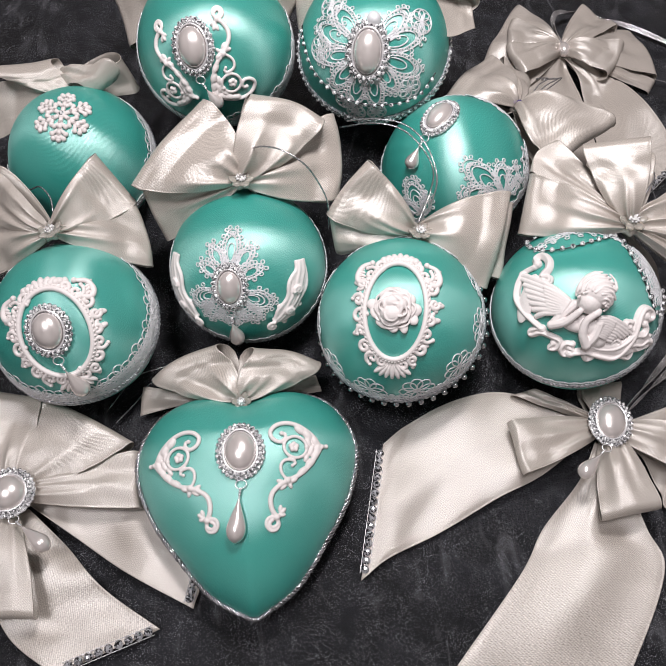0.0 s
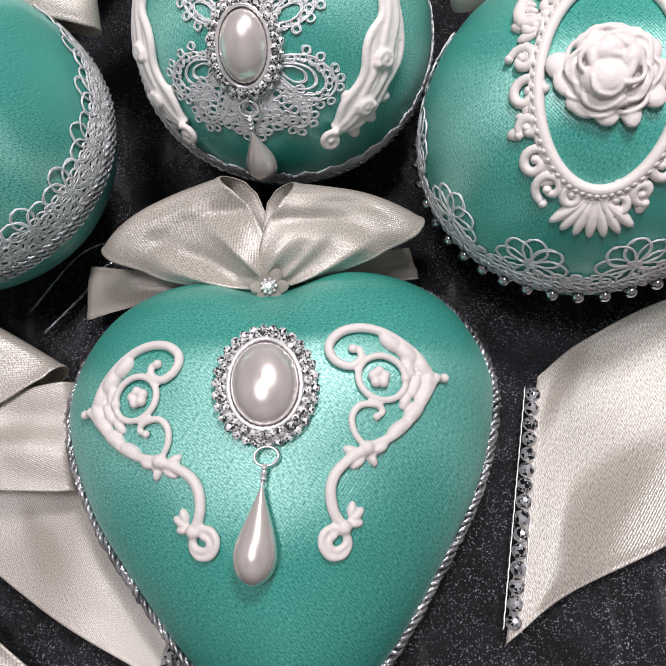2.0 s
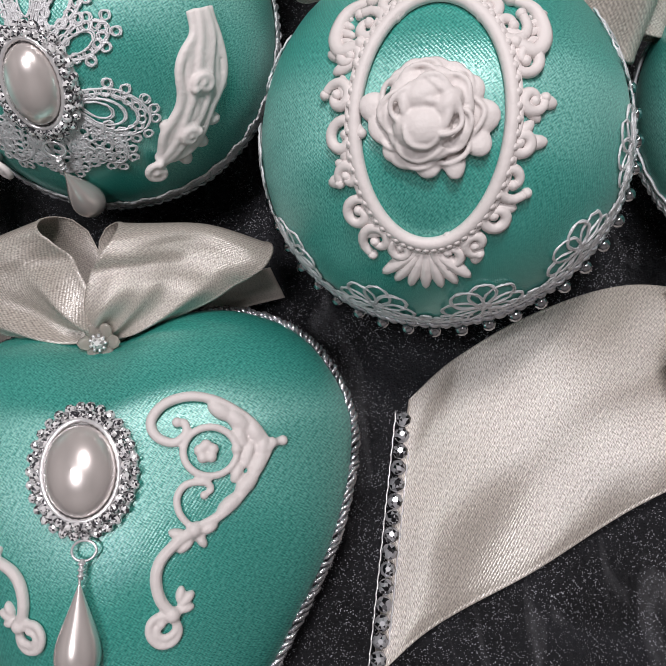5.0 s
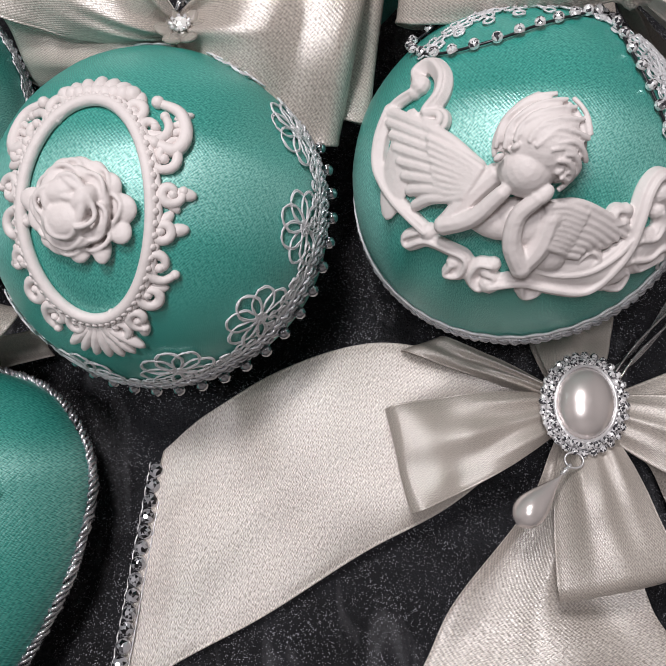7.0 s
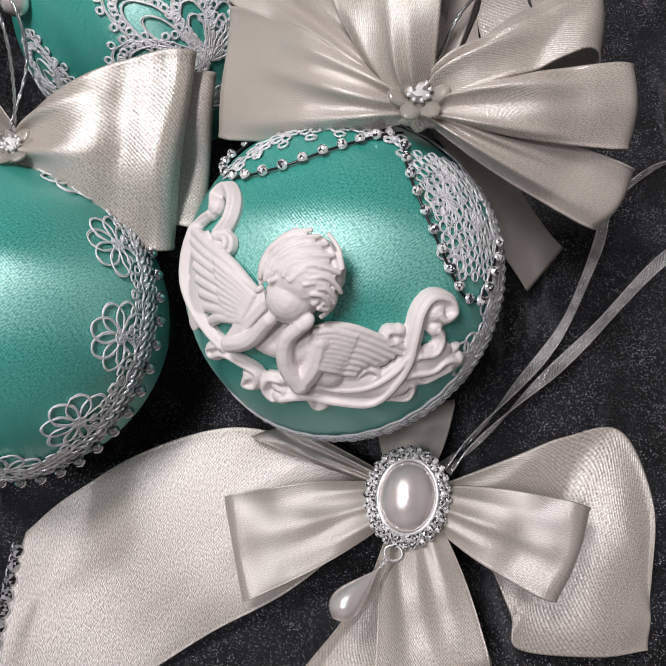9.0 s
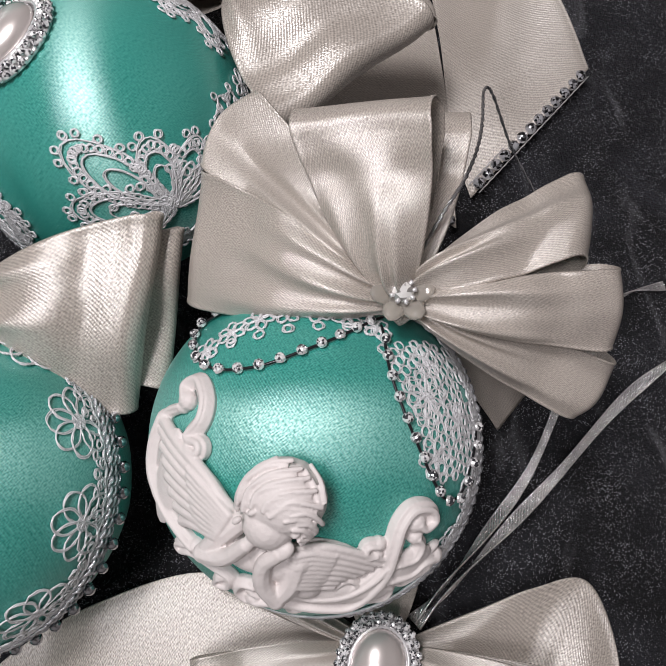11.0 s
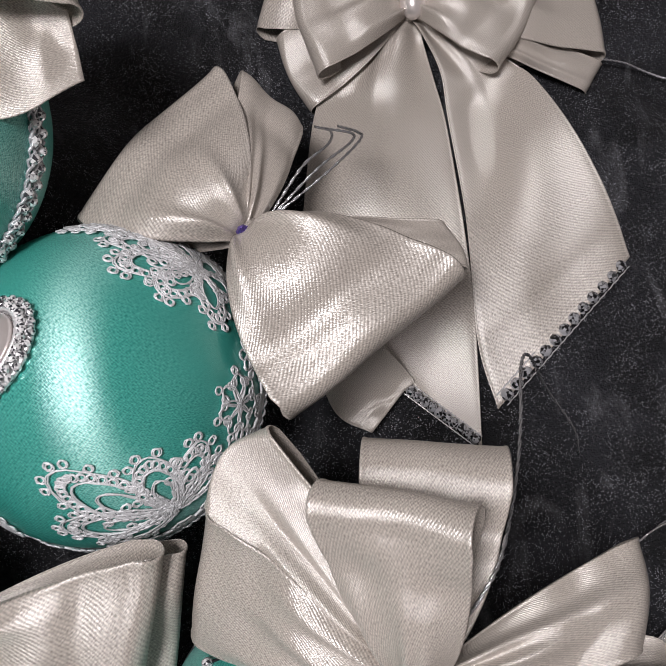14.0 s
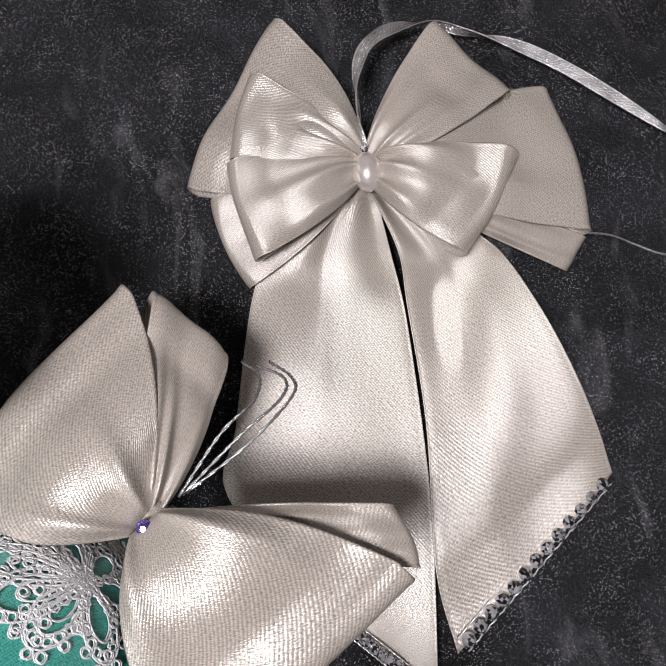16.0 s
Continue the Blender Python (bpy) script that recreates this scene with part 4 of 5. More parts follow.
    cord(knot, [(-0.0200, 0.1422, 0.0300), (-0.0319, 0.1589, 0.0120), (-0.0552, 0.1584, 0.0040), (-0.0697, 0.1559, 0.0040), (-0.0758, 0.1466, 0.0040), (-0.0859, 0.1348, 0.0030)])


class HeartPatch(Round):
    """The heart's skin, seen from another origin."""

    def __init__(self, skin, u, v):
        self.s, self.ou, self.ov = skin, u, v
        self.u, self.v, self.n, self.c = skin.u, skin.v, skin.n, skin(u, v)

    def facing(self, u, v):
        return self.s.facing(self.ou + u, self.ov + v)

    def __call__(self, u, v, h=0.0):
        return self.s(self.ou + u, self.ov + v, h)


build_heart()


# ---- satin baubles ----
def bauble(centre, r, label, axis, seam_axis, seed, lumps=0.0, **seam):
    owner = thing("bauble", (centre[0], centre[1], 0), label, "bauble", "satin ornaments")
    satin_ball(owner, centre, r, axis, lumps, seed)
    trim(owner, Seam(centre, r, seam_axis), **seam)
    return owner


def build_bauble_oval_pearl():
    centre, r = (-0.0997, 0.1726, 0.0388), 0.0386
    owner = bauble(centre, r, "teal satin bauble with oval plaster frame and pearl drop", (1, 0.25, 0.2), (0.0, -0.15, 0.985), 1, lace=0.018, rows=3, dense=4)
    f = Round(centre, r, (0.072, -0.561, 0.825), (-0.141, 0.156, 0.978))
    oval_frame(owner, f, 0.0150, 0.0200)
    brooch(owner, Round(centre, r, (0.014, -0.534, 0.846), (-0.064, -0.184, 0.981)), 0.0092, 0.0108, 28, 0.0040, (0.0055, -0.0325))
    k = (-0.1065, 0.2049, 0.0700)
    knot = bow_knot(owner, k, 0.005)
    bow_loop(knot, k, (-0.0846, 0.2353, 0.0880), (-0.0683, 0.2220, 0.0680), 0.006, 0.010, 0.003, 11)
    bow_loop(knot, k, (-0.0695, 0.2230, 0.0660), (-0.0625, 0.1973, 0.0500), 0.005, 0.008, 0.003, 12, 0.14, 0.003)
    bow_loop(knot, k, (-0.1350, 0.2331, 0.0850), (-0.1460, 0.2167, 0.0700), 0.006, 0.010, 0.003, 13)
    bow_loop(knot, k, (-0.1446, 0.2157, 0.0680), (-0.1417, 0.1926, 0.0500), 0.005, 0.008, 0.003, 14)
    gem(knot, (-0.1043, 0.2013, 0.0750), (-0.2, 0.2, 1), 0.0066)
    cord(knot, [(-0.1071, 0.2158, 0.0700), (-0.1089, 0.2230, 0.0720), (-0.1155, 0.2311, 0.0700), (-0.1241, 0.2380, 0.0600), (-0.1359, 0.2421, 0.0500)])


def build_bauble_leaf_lace():
    centre, r = (-0.0175, 0.2046, 0.0382), 0.0386
    owner = bauble(centre, r, "teal satin bauble with lace leaf, pearl and plaster scrolls", (0, 1, 0.15), (0.05, -0.30, 0.95), 2, lace=0.006, every=0.006, rows=1)
    f = Round(centre, r, (-0.146, -0.724, 0.674), (-0.124, -0.442, 0.889))
    lines = []
    petal(lines, 0, 0.008, 90, 0.0185, 0.0085, 3, 10)
    for s in (1, -1):
        petal(lines, s * 0.003, 0.008, 90 - s * 34, 0.0130, 0.0060, 2, 6)
        petal(lines, s * 0.004, 0.004, 90 - s * 62, 0.0125, 0.0055, 2, 6)
        petal(lines, s * 0.004, -0.003, -90 + s * 68, 0.0172, 0.0100, 4, 9)
        petal(lines, s * 0.004, -0.006, -90 + s * 36, 0.0150, 0.0075, 2, 8)
    petal(lines, 0, -0.006, -90, 0.0145, 0.0080, 3, 8)
    for row in range(6):
        q = 0.0100 + 0.0018 * row
        for k in range(int(1.9 * q / 0.0021)):
            t = radians(-144) + 0.0021 * (k + 0.5 * (row % 2)) / q
            lines.append([(q * math.cos(t) + 0.0011 * math.cos(e), q * math.sin(t) + 0.0010 * math.sin(e)) for e in [math.tau * j / 8 for j in range(8)]])
    part("lace_leaf", lace_geo(f, lines), LACE, owner, "leaf-shaped silver-white lace applique")
    brooch(owner, f, 0.0078, 0.0104, 26, 0.0038, (0.0012, -0.0320))
    for side, ox in ((1, 0.0), (-1, 0.0005)):
        g = Geo()
        q = lambda pts: [(ox + side * x * 0.001, y * 0.001) for x, y in pts]
        spine = curve([(x, y, 0) for x, y in ((33.0, 12), (33.8, 6), (32.4, 0), (30.6, -6), (27.6, -12), (23.4, -16.8), (19.6, -19.6))], 8)
        n = len(spine)
        for k in range(-3, 4):
            pts = []
            for i, p in enumerate(spine):
                s = i / (n - 1)
                d = (spine[min(n - 1, i + 1)] - spine[max(0, i - 1)]).normalized()
                wide = 0.45 + 1.05 * math.sin(math.pi * min(1.0, 0.08 + 0.95 * s)) + 0.25 * math.sin(14 * s + k)
                pts.append((p.x - d.y * k * wide, p.y + d.x * k * wide))
            line = q(pts)
            g.tube([f(x, y, 0.0006 + 0.0007 * (1 - abs(k) / 3.5) + 0.0004 * (k % 2)) for x, y in line], 0.00105, 7)
        for x, y, rad, start, way in ((18.6, -21.6, 2.6, 70, 1), (31.6, -3.0, 2.3, 200, -1), (27.0, -14.0, 2.0, 20, 1)):
            scroll(g, f, q(spiral(x, y, rad, start, 1.2, way)), 0.0008, 0.0006, 3, 0.0026)
        for x, y, ang, long in ((28.5, -16.5, -35, 4.2), (31.5, -12.0, -15, 4.2), (25.0, -19.8, -60, 4.0), (34.6, -5.0, 5, 3.6), (24.4, -12.6, 150, 3.4), (35.4, 3.0, 20, 3.0)):
            (px, py), = q([(x, y)])
            leaf(g, f, px, py, ang if side > 0 else 180 - ang, long * 0.001, 0.0026, 0.0013)
        blend(part("plaster_scroll", g, PLASTER, owner, "white plaster acanthus scroll"), 0.00036, 2)
    k = (-0.0184, 0.2283, 0.0760)
    knot = bow_knot(owner, k, 0.0052)
    bow_loop(knot, k, (-0.0354, 0.2598, 0.0980), (-0.0701, 0.2241, 0.0800), 0.007, 0.012, 0.0034, 21, 0.14, 0.003)
    bow_loop(knot, k, (-0.0678, 0.2278, 0.0680), (-0.0587, 0.2124, 0.0480), 0.004, 0.008, 0.003, 22)
    bow_loop(knot, k, (-0.0115, 0.2531, 0.1050), (0.0225, 0.2494, 0.0920), 0.006, 0.012, 0.0034, 23, 0.16, 0.006)
    bow_loop(knot, k, (0.0274, 0.2624, 0.0840), (0.0287, 0.2271, 0.0620), 0.006, 0.012, 0.0034, 24, 0.14, 0.006)
    bow_loop(knot, k, (0.0055, 0.2301, 0.0580), (0.0218, 0.2181, 0.0260), 0.003, 0.006, 0.002, 25)
    gem(knot, (-0.0177, 0.2242, 0.0810), (0, 0.1, 1), 0.0066)
    cord(knot, [(-0.0175, 0.2340, 0.0780), (-0.0152, 0.2361, 0.0860), (-0.0082, 0.2291, 0.0980), (0.0017, 0.2219, 0.1040), (0.0118, 0.2172, 0.1000), (0.0182, 0.2162, 0.0880), (0.0226, 0.2179, 0.0700), (0.0232, 0.2174, 0.0500)])


def build_bauble_rose():
    centre, r = (0.0567, 0.1711, 0.0385), 0.0396
    owner = bauble(centre, r, "teal satin bauble with framed plaster rose and beaded edge", (0.05, 1, 0.15), (-0.22, -0.12, 0.96), 3, lumps=0.004, lace=0.0200, beads=44, rows=3, every=0.0210, dense=2)
    f = Round(centre, r, (-0.166, -0.360, 0.918), (-0.075, 0.244, 0.967))
    oval_frame(owner, f, 0.0134, 0.0220)
    rose(owner, Round(centre, r, (-0.176, -0.353, 0.919), (-0.112, 0.003, 0.994)), 0.0110)
    k = (0.0645, 0.2095, 0.0580)
    knot = bow_knot(owner, k, 0.0048)
    bow_loop(knot, k, (0.0418, 0.2293, 0.0860), (0.0220, 0.2135, 0.0660), 0.006, 0.010, 0.003, 31, 0.14, 0.002)
    bow_loop(knot, k, (0.0229, 0.2139, 0.0620), (0.0262, 0.2056, 0.0440), 0.005, 0.008, 0.0026, 32)
    bow_loop(knot, k, (0.1105, 0.2210, 0.074), (0.0985, 0.1816, 0.049), 0.006, 0.010, 0.0034, 33, 0.12, 0.002)
    bow_loop(knot, k, (0.1150, 0.2230, 0.062), (0.1080, 0.1900, 0.044), 0.003, 0.006, 0.002, 34)
    gem(knot, (0.0667, 0.2056, 0.0630), (0.0, 0.2, 1), 0.0066)
    cord(knot, [(0.0670, 0.2114, 0.0640), (0.0717, 0.2155, 0.0750), (0.0732, 0.2233, 0.0840), (0.0681, 0.2372, 0.0900), (0.0591, 0.2487, 0.0900), (0.0454, 0.2541, 0.0880), (0.0326, 0.2606, 0.0800)])
    cord(knot, [(0.0657, 0.2102, 0.0640), (0.0718, 0.2232, 0.0700), (0.0731, 0.2308, 0.0780), (0.0677, 0.2409, 0.0830), (0.0589, 0.2520, 0.0830), (0.0459, 0.2571, 0.0820), (0.0298, 0.2659, 0.0700)])


def cherub(owner, f):
    """A plaster relief of a winged child's figure over scrolls, kept plain, as one cast; sizes in tenths of a millimetre."""
    g = Geo()
    s = 0.0001

    def lump(x, y, ang, a, b, c, z=0.0):
        g.ball(f.stand(x * s, y * s, z) @ Matrix.Rotation(radians(ang), 4, "Z") @ Matrix.Diagonal((a * s, b * s, c * s, 1)), 12, 18)

    def limb(pts, r0, r1, z=0.002, steps=6):
        line = curve([(x * s, y * s, 0) for x, y in pts], steps)
        n = len(line) - 1
        g.tube([f(p.x, p.y, z[0] + (z[1] - z[0]) * i / n if isinstance(z, tuple) else z) for i, p in enumerate(line)], lambda t: (r0 + (r1 - r0) * t) * s, 9)
        for p, r, h in ((line[0], r0, z[0] if isinstance(z, tuple) else z), (line[-1], r1, z[1] if isinstance(z, tuple) else z)):
            g.ball(f.stand(p.x, p.y, h) @ Matrix.Scale(r * s, 4), 8, 12)

    def curl(w, *pts):
        w *= 1.45
        scroll(g, f, [(x * s, y * s) for x, y in pts], w * s, w * 0.7 * s, 5, 0.0008)
        line = curve([(x * s, y * s, 0) for x, y in pts], 5)
        g.tube([f(p.x, p.y, 0.0010 + w * 0.8 * s) for p in line], w * 0.42 * s, 6)

    # head with its hair
    lump(38, 104, -15, 78, 74, 66, 0.0050)
    lump(14, 60, 0, 54, 54, 54, 0.0050)
    lump(6, 28, 0, 20, 14, 12, 0.0066)
    lump(68, 66, 60, 34, 28, 40, 0.0040)
    cap = lambda x, y: 0.0050 + 66 * s * math.sqrt(max(0.05, 1 - ((x - 38) / 80) ** 2 - ((y - 104) / 76) ** 2))

    def strand(r, *pts):
        line = curve([(38 + (x - 38) * 1.02, 104 + (y - 104) * 1.02, 0) for x, y in pts], 6)
        for k in (-1, 1):
            g.tube([f((p.x + k * r * 0.5) * s, (p.y + k * r * 0.5) * s, cap(p.x, p.y) - 0.45 * r * s) for p in line], r * 0.62 * s, 6)

    strand(8, (-30, 92), (-20, 130), (12, 156), (46, 162))
    strand(8, (-16, 89), (-10, 121), (17, 143), (60, 152))
    strand(8, (-2, 98), (7, 122), (34, 134), (72, 140))
    strand(8, (17, 96), (25, 113), (51, 121), (83, 122))
    strand(9, (26, 91), (47, 106), (68, 104), (92, 96))
    strand(9, (47, 87), (69, 90), (85, 80), (94, 66))
    strand(9, (58, 74), (74, 71), (84, 56), (77, 40))
    strand(8, (-32, 80), (-31, 108), (-12, 144), (21, 164))
    strand(8, (70, 158), (88, 133), (96, 102))
    strand(9, (66, 52), (80, 44), (68, 32))
    for x, y in ((-28, 72), (-4, 88), (14, 92), (34, 88), (50, 72), (60, 56)):
        lump(x, y, 40, 11, 7, 9, 0.0098 if x < 40 else 0.0086)
    # body, arms and hands
    lump(20, -34, -20, 70, 46, 34, 0.0020)
    lump(-34, -34, -15, 62, 36, 30, 0.0018)
    lump(52, -84, -40, 60, 40, 28, 0.0016)
    limb([(-37, 50), (-82, 4), (-122, -44)], 22, 20, (0.0034, 0.0036))
    limb([(-122, -44), (-68, -24), (-22, 20)], 21, 15, (0.0040, 0.0070))
    limb([(60, -24), (46, -74), (18, -112)], 26, 22, (0.0034, 0.0040))
    limb([(18, -112), (0, -66), (6, -16), (34, 14)], 22, 15, (0.0044, 0.0072))
    lump(-18, 24, 60, 20, 13, 12, 0.0070)
    lump(42, 20, 50, 22, 15, 13, 0.0074)
    lump(12, 84, 0, 36, 12, 10, 0.0090)
    # wings: long feathers with shorter ones over them
    lump(-150, 62, -30, 100, 52, 18, 0.0004)
    lump(-250, 60, 80, 118, 42, 15, 0.0006)
    lump(120, -44, -24, 88, 44, 18, 0.0004)
    lump(120, -140, -8, 120, 40, 20, 0.0006)
    lump(285, -105, 20, 60, 44, 18, 0.0006)
    for i in range(8):
        a = i / 7
        limb([(-64 - 32 * a, 64 - 58 * a), (-146 - 8 * a, 120 - 120 * a), (-300 + 104 * a, 180 - 198 * a)], 12, 13, (0.0036, 0.0012))
        limb([(57 - 2 * a, 0 - 74 * a), (105 - 20 * a, 4 - 92 * a), (158 - 36 * a, -16 - 84 * a), (233 - 122 * a, -60 - 42 * a)], 10, 7, (0.0036, 0.0016))
    for i in range(9):
        a = i / 8
        limb([(-60 - 26 * a, 58 - 48 * a), (-104 - 6 * a, 84 - 80 * a), (-168 + 30 * a, 112 - 112 * a)], 9, 7, (0.0050, 0.0030))
        limb([(56, -2 - 66 * a), (86 - 6 * a, -2 - 78 * a), (126 - 30 * a, -16 - 74 * a)], 9, 7, (0.0050, 0.0030))
    # scrolls and foliage round it
    curl(13, (-224, 234), (-236, 262), (-203, 280), (-168, 246), (-166, 204), (-190, 166), (-157, 159), (-156, 141), (-184, 145))
    curl(9, (-236, 218), (-280, 196), (-290, 171), (-239, 155))
    curl(12, (-294, 179), (-312, 119), (-308, 53), (-262, -4), (-212, -42), (-168, -72))
    curl(10, (-178, -70), (-222, -90), (-216, -109), (-172, -90), (-121, -102), (-86, -119), (-99, -156), (-130, -159), (-113, -131))
    curl(10, (-33, -127), (-61, -127), (-77, -160), (-59, -184), (-29, -156), (-44, -145))
    curl(9, (25, -167), (33, -197), (57, -187), (57, -163))
    curl(14, (-40, -172), (23, -158), (79, -171), (150, -183), (194, -150), (230, -93), (245, -30), (258, 21), (284, 47), (322, 36), (333, 8), (310, -4), (293, 14))
    curl(12, (41, -128), (96, -140), (152, -136), (201, -108), (237, -68))
    curl(9, (194, -182), (233, -195), (244, -159), (216, -140))
    curl(10, (213, -18), (190, -16), (189, -39), (209, -40))
    curl(12, (239, -122), (287, -127), (321, -110), (358, -122))
    curl(11, (253, -80), (293, -82), (308, -51), (294, -23))
    curl(10, (238, -112), (264, -150), (297, -147), (337, -138))
    curl(8, (124, -116), (149, -96), (170, -112), (155, -125))
    for x, y, a, l in ((-310, 150, 100, 40), (-316, 80, 110, 40), (-290, 20, 140, 40), (150, -170, 160, 60), (190, -165, 30, 50), (270, -20, 80, 46), (330, -100, 20, 44), (300, -140, -20, 44), (60, -176, 200, 50), (110, -158, 190, 60)):
        leaf(g, f, x * s, y * s, a, l * s, 18 * s, 12 * s)
    ob = part("cherub_relief", g, PLASTER, owner, "white plaster relief of a resting winged figure over scrolls")
    blend(ob, 0.00024, 1)


def crystal_chain(owner, centre, r, dirs, gap=0.0042, size=0.0023):
    """Set crystals on a dark wire over the ball's skin."""
    c = Vector(centre)
    line = [c + p.normalized() * (r + 0.0008) for p in curve(dirs, 24)]
    wire = part("crystal_chain", Geo().tube(line, 0.00032, 5), WIRE, owner, "chain of crystals in silver cups")
    far = 0.0
    for a, b in zip(line, line[1:]):
        far += (b - a).length
        if far >= gap:
            far = 0.0
            n = (b - c).normalized()
            m = Matrix.Translation(b + n * 0.0006) @ n.to_track_quat("Z", "Y").to_matrix().to_4x4()
            tilt = Matrix.Rotation(random.uniform(-0.5, 0.5), 4, "X") @ Matrix.Rotation(random.uniform(-0.5, 0.5), 4, "Y")
            piece("crystal", STONE_MESH, wire, m @ tilt @ Matrix.Scale(size, 4))
            piece("cup", CUP_MESH, wire, m @ tilt @ Matrix.Scale(size * 0.86, 4))


def build_bauble_cherub():
    centre, r = (0.1422, 0.1750, 0.0388), 0.0394
    owner = bauble(centre, r, "teal satin bauble with plaster winged figure, crystal chain and lace", (0.1, 1, 0.1), (-0.30, -0.04, 0.95), 4, lumps=0.003, lace=0.013, every=0.0135, rows=2, dense=2, span=((0.36, 0.78),))
    cherub(owner, Round(centre, r, (-0.234, -0.537, 0.810), (-0.174, -0.094, 0.980)))
    crystal_chain(owner, centre, r, [(0.416, 0.563, 0.714), (0.208, 0.445, 0.871), (-0.001, 0.357, 0.934), (-0.233, 0.291, 0.928), (-0.457, 0.308, 0.834), (-0.585, 0.421, 0.693), (-0.596, 0.626, 0.503), (-0.495, 0.689, 0.530), (-0.372, 0.747, 0.551)])
    crystal_chain(owner, centre, r, [(0.399, 0.505, 0.766), (0.411, 0.253, 0.876), (0.460, 0.040, 0.887), (0.523, -0.139, 0.841), (0.591, -0.299, 0.749), (0.657, -0.396, 0.641), (0.749, -0.390, 0.535), (0.827, -0.257, 0.500), (0.908, -0.007, 0.419)])
    lines = []
    f = Round(centre, r, (0.606, 0.103, 0.789), (0.449, 0.528, 0.721))
    flower(lines, 0, 0, 0.0055, 8)
    flower(lines, 0.008, -0.006, 0.0045, 6)
    flower(lines, -0.001, -0.012, 0.0045, 6)
    flower(lines, 0.004, 0.008, 0.0040, 6)
    for i in range(8):
        for k in range(13):
            x, y = -0.006 + 0.0023 * i + 0.0004 * k, 0.012 - 0.0023 * k - 0.0011 * (i % 2)
            lines.append([(x + 0.0011 * math.cos(b), y + 0.0011 * math.sin(b)) for b in [math.tau * j / 8 for j in range(8)]])
    g = lace_geo(f, lines, 0.00028)
    lines = []
    f = Round(centre, r, (-0.089, 0.603, 0.793), (-0.087, 0.806, 0.585))
    for k in range(-3, 4):
        flower(lines, k * 0.0062, -0.0004 * k * k, 0.0034, 6, 15 * k)
        lines.append([(k * 0.0062 + 0.0011 * math.cos(b), -0.0050 + 0.0011 * math.sin(b)) for b in [math.tau * j / 9 for j in range(9)]])
    lace_geo(f, lines, g=g)
    part("lace_applique", g, LACE, owner, "silver-white flower lace round the bow")
    k = (0.1629, 0.1996, 0.0730)
    knot = bow_knot(owner, k, 0.0052)
    bow_loop(knot, k, (0.1142, 0.2059, 0.0600), (0.1200, 0.2302, 0.0760), 0.007, 0.010, 0.0036, 41, 0.14)
    bow_loop(knot, k, (0.1210, 0.2330, 0.0740), (0.1345, 0.2470, 0.0800), 0.005, 0.006, 0.003, 42, 0.12, 0.006)
    bow_loop(knot, k, (0.1411, 0.2334, 0.0910), (0.1674, 0.2278, 0.1020), 0.006, 0.009, 0.0034, 43, 0.10)
    bow_loop(knot, k, (0.1520, 0.2435, 0.0780), (0.1803, 0.2400, 0.0810), 0.002, 0.016, 0.002, 44, 0.12)
    bow_loop(knot, k, (0.2010, 0.2235, 0.083), (0.1985, 0.2040, 0.084), 0.006, 0.010, 0.0034, 45, 0.12, 0.003)
    bow_loop(knot, k, (0.2060, 0.2000, 0.082), (0.2050, 0.1850, 0.074), 0.005, 0.009, 0.003, 46, 0.14, 0.002)
    bow_loop(knot, k, (0.2080, 0.1830, 0.068), (0.2000, 0.1730, 0.060), 0.004, 0.010, 0.003, 47, 0.16, 0.003)
    bow_tail(knot, [((0.1634, 0.2061, 0.0620), (0.1657, 0.2041, 0.0620)), ((0.1727, 0.1957, 0.0500), (0.1802, 0.1979, 0.0500)), ((0.1837, 0.1896, 0.0240), (0.1945, 0.1954, 0.0260)), ((0.1943, 0.1785, 0.0080), (0.2061, 0.1909, 0.0080))], 48)
    gem(knot, (0.1622, 0.1995, 0.0780), (0.0, -0.1, 1), 0.0072)
    cord(knot, [(0.1665, 0.2075, 0.0760), (0.1715, 0.2145, 0.0820), (0.1768, 0.2221, 0.0800), (0.1831, 0.2348, 0.0700), (0.1873, 0.2467, 0.0620), (0.1908, 0.2598, 0.0540), (0.1946, 0.2624, 0.0480), (0.2032, 0.2561, 0.0300), (0.2141, 0.2463, 0.0140), (0.2183, 0.2394, 0.0030)])


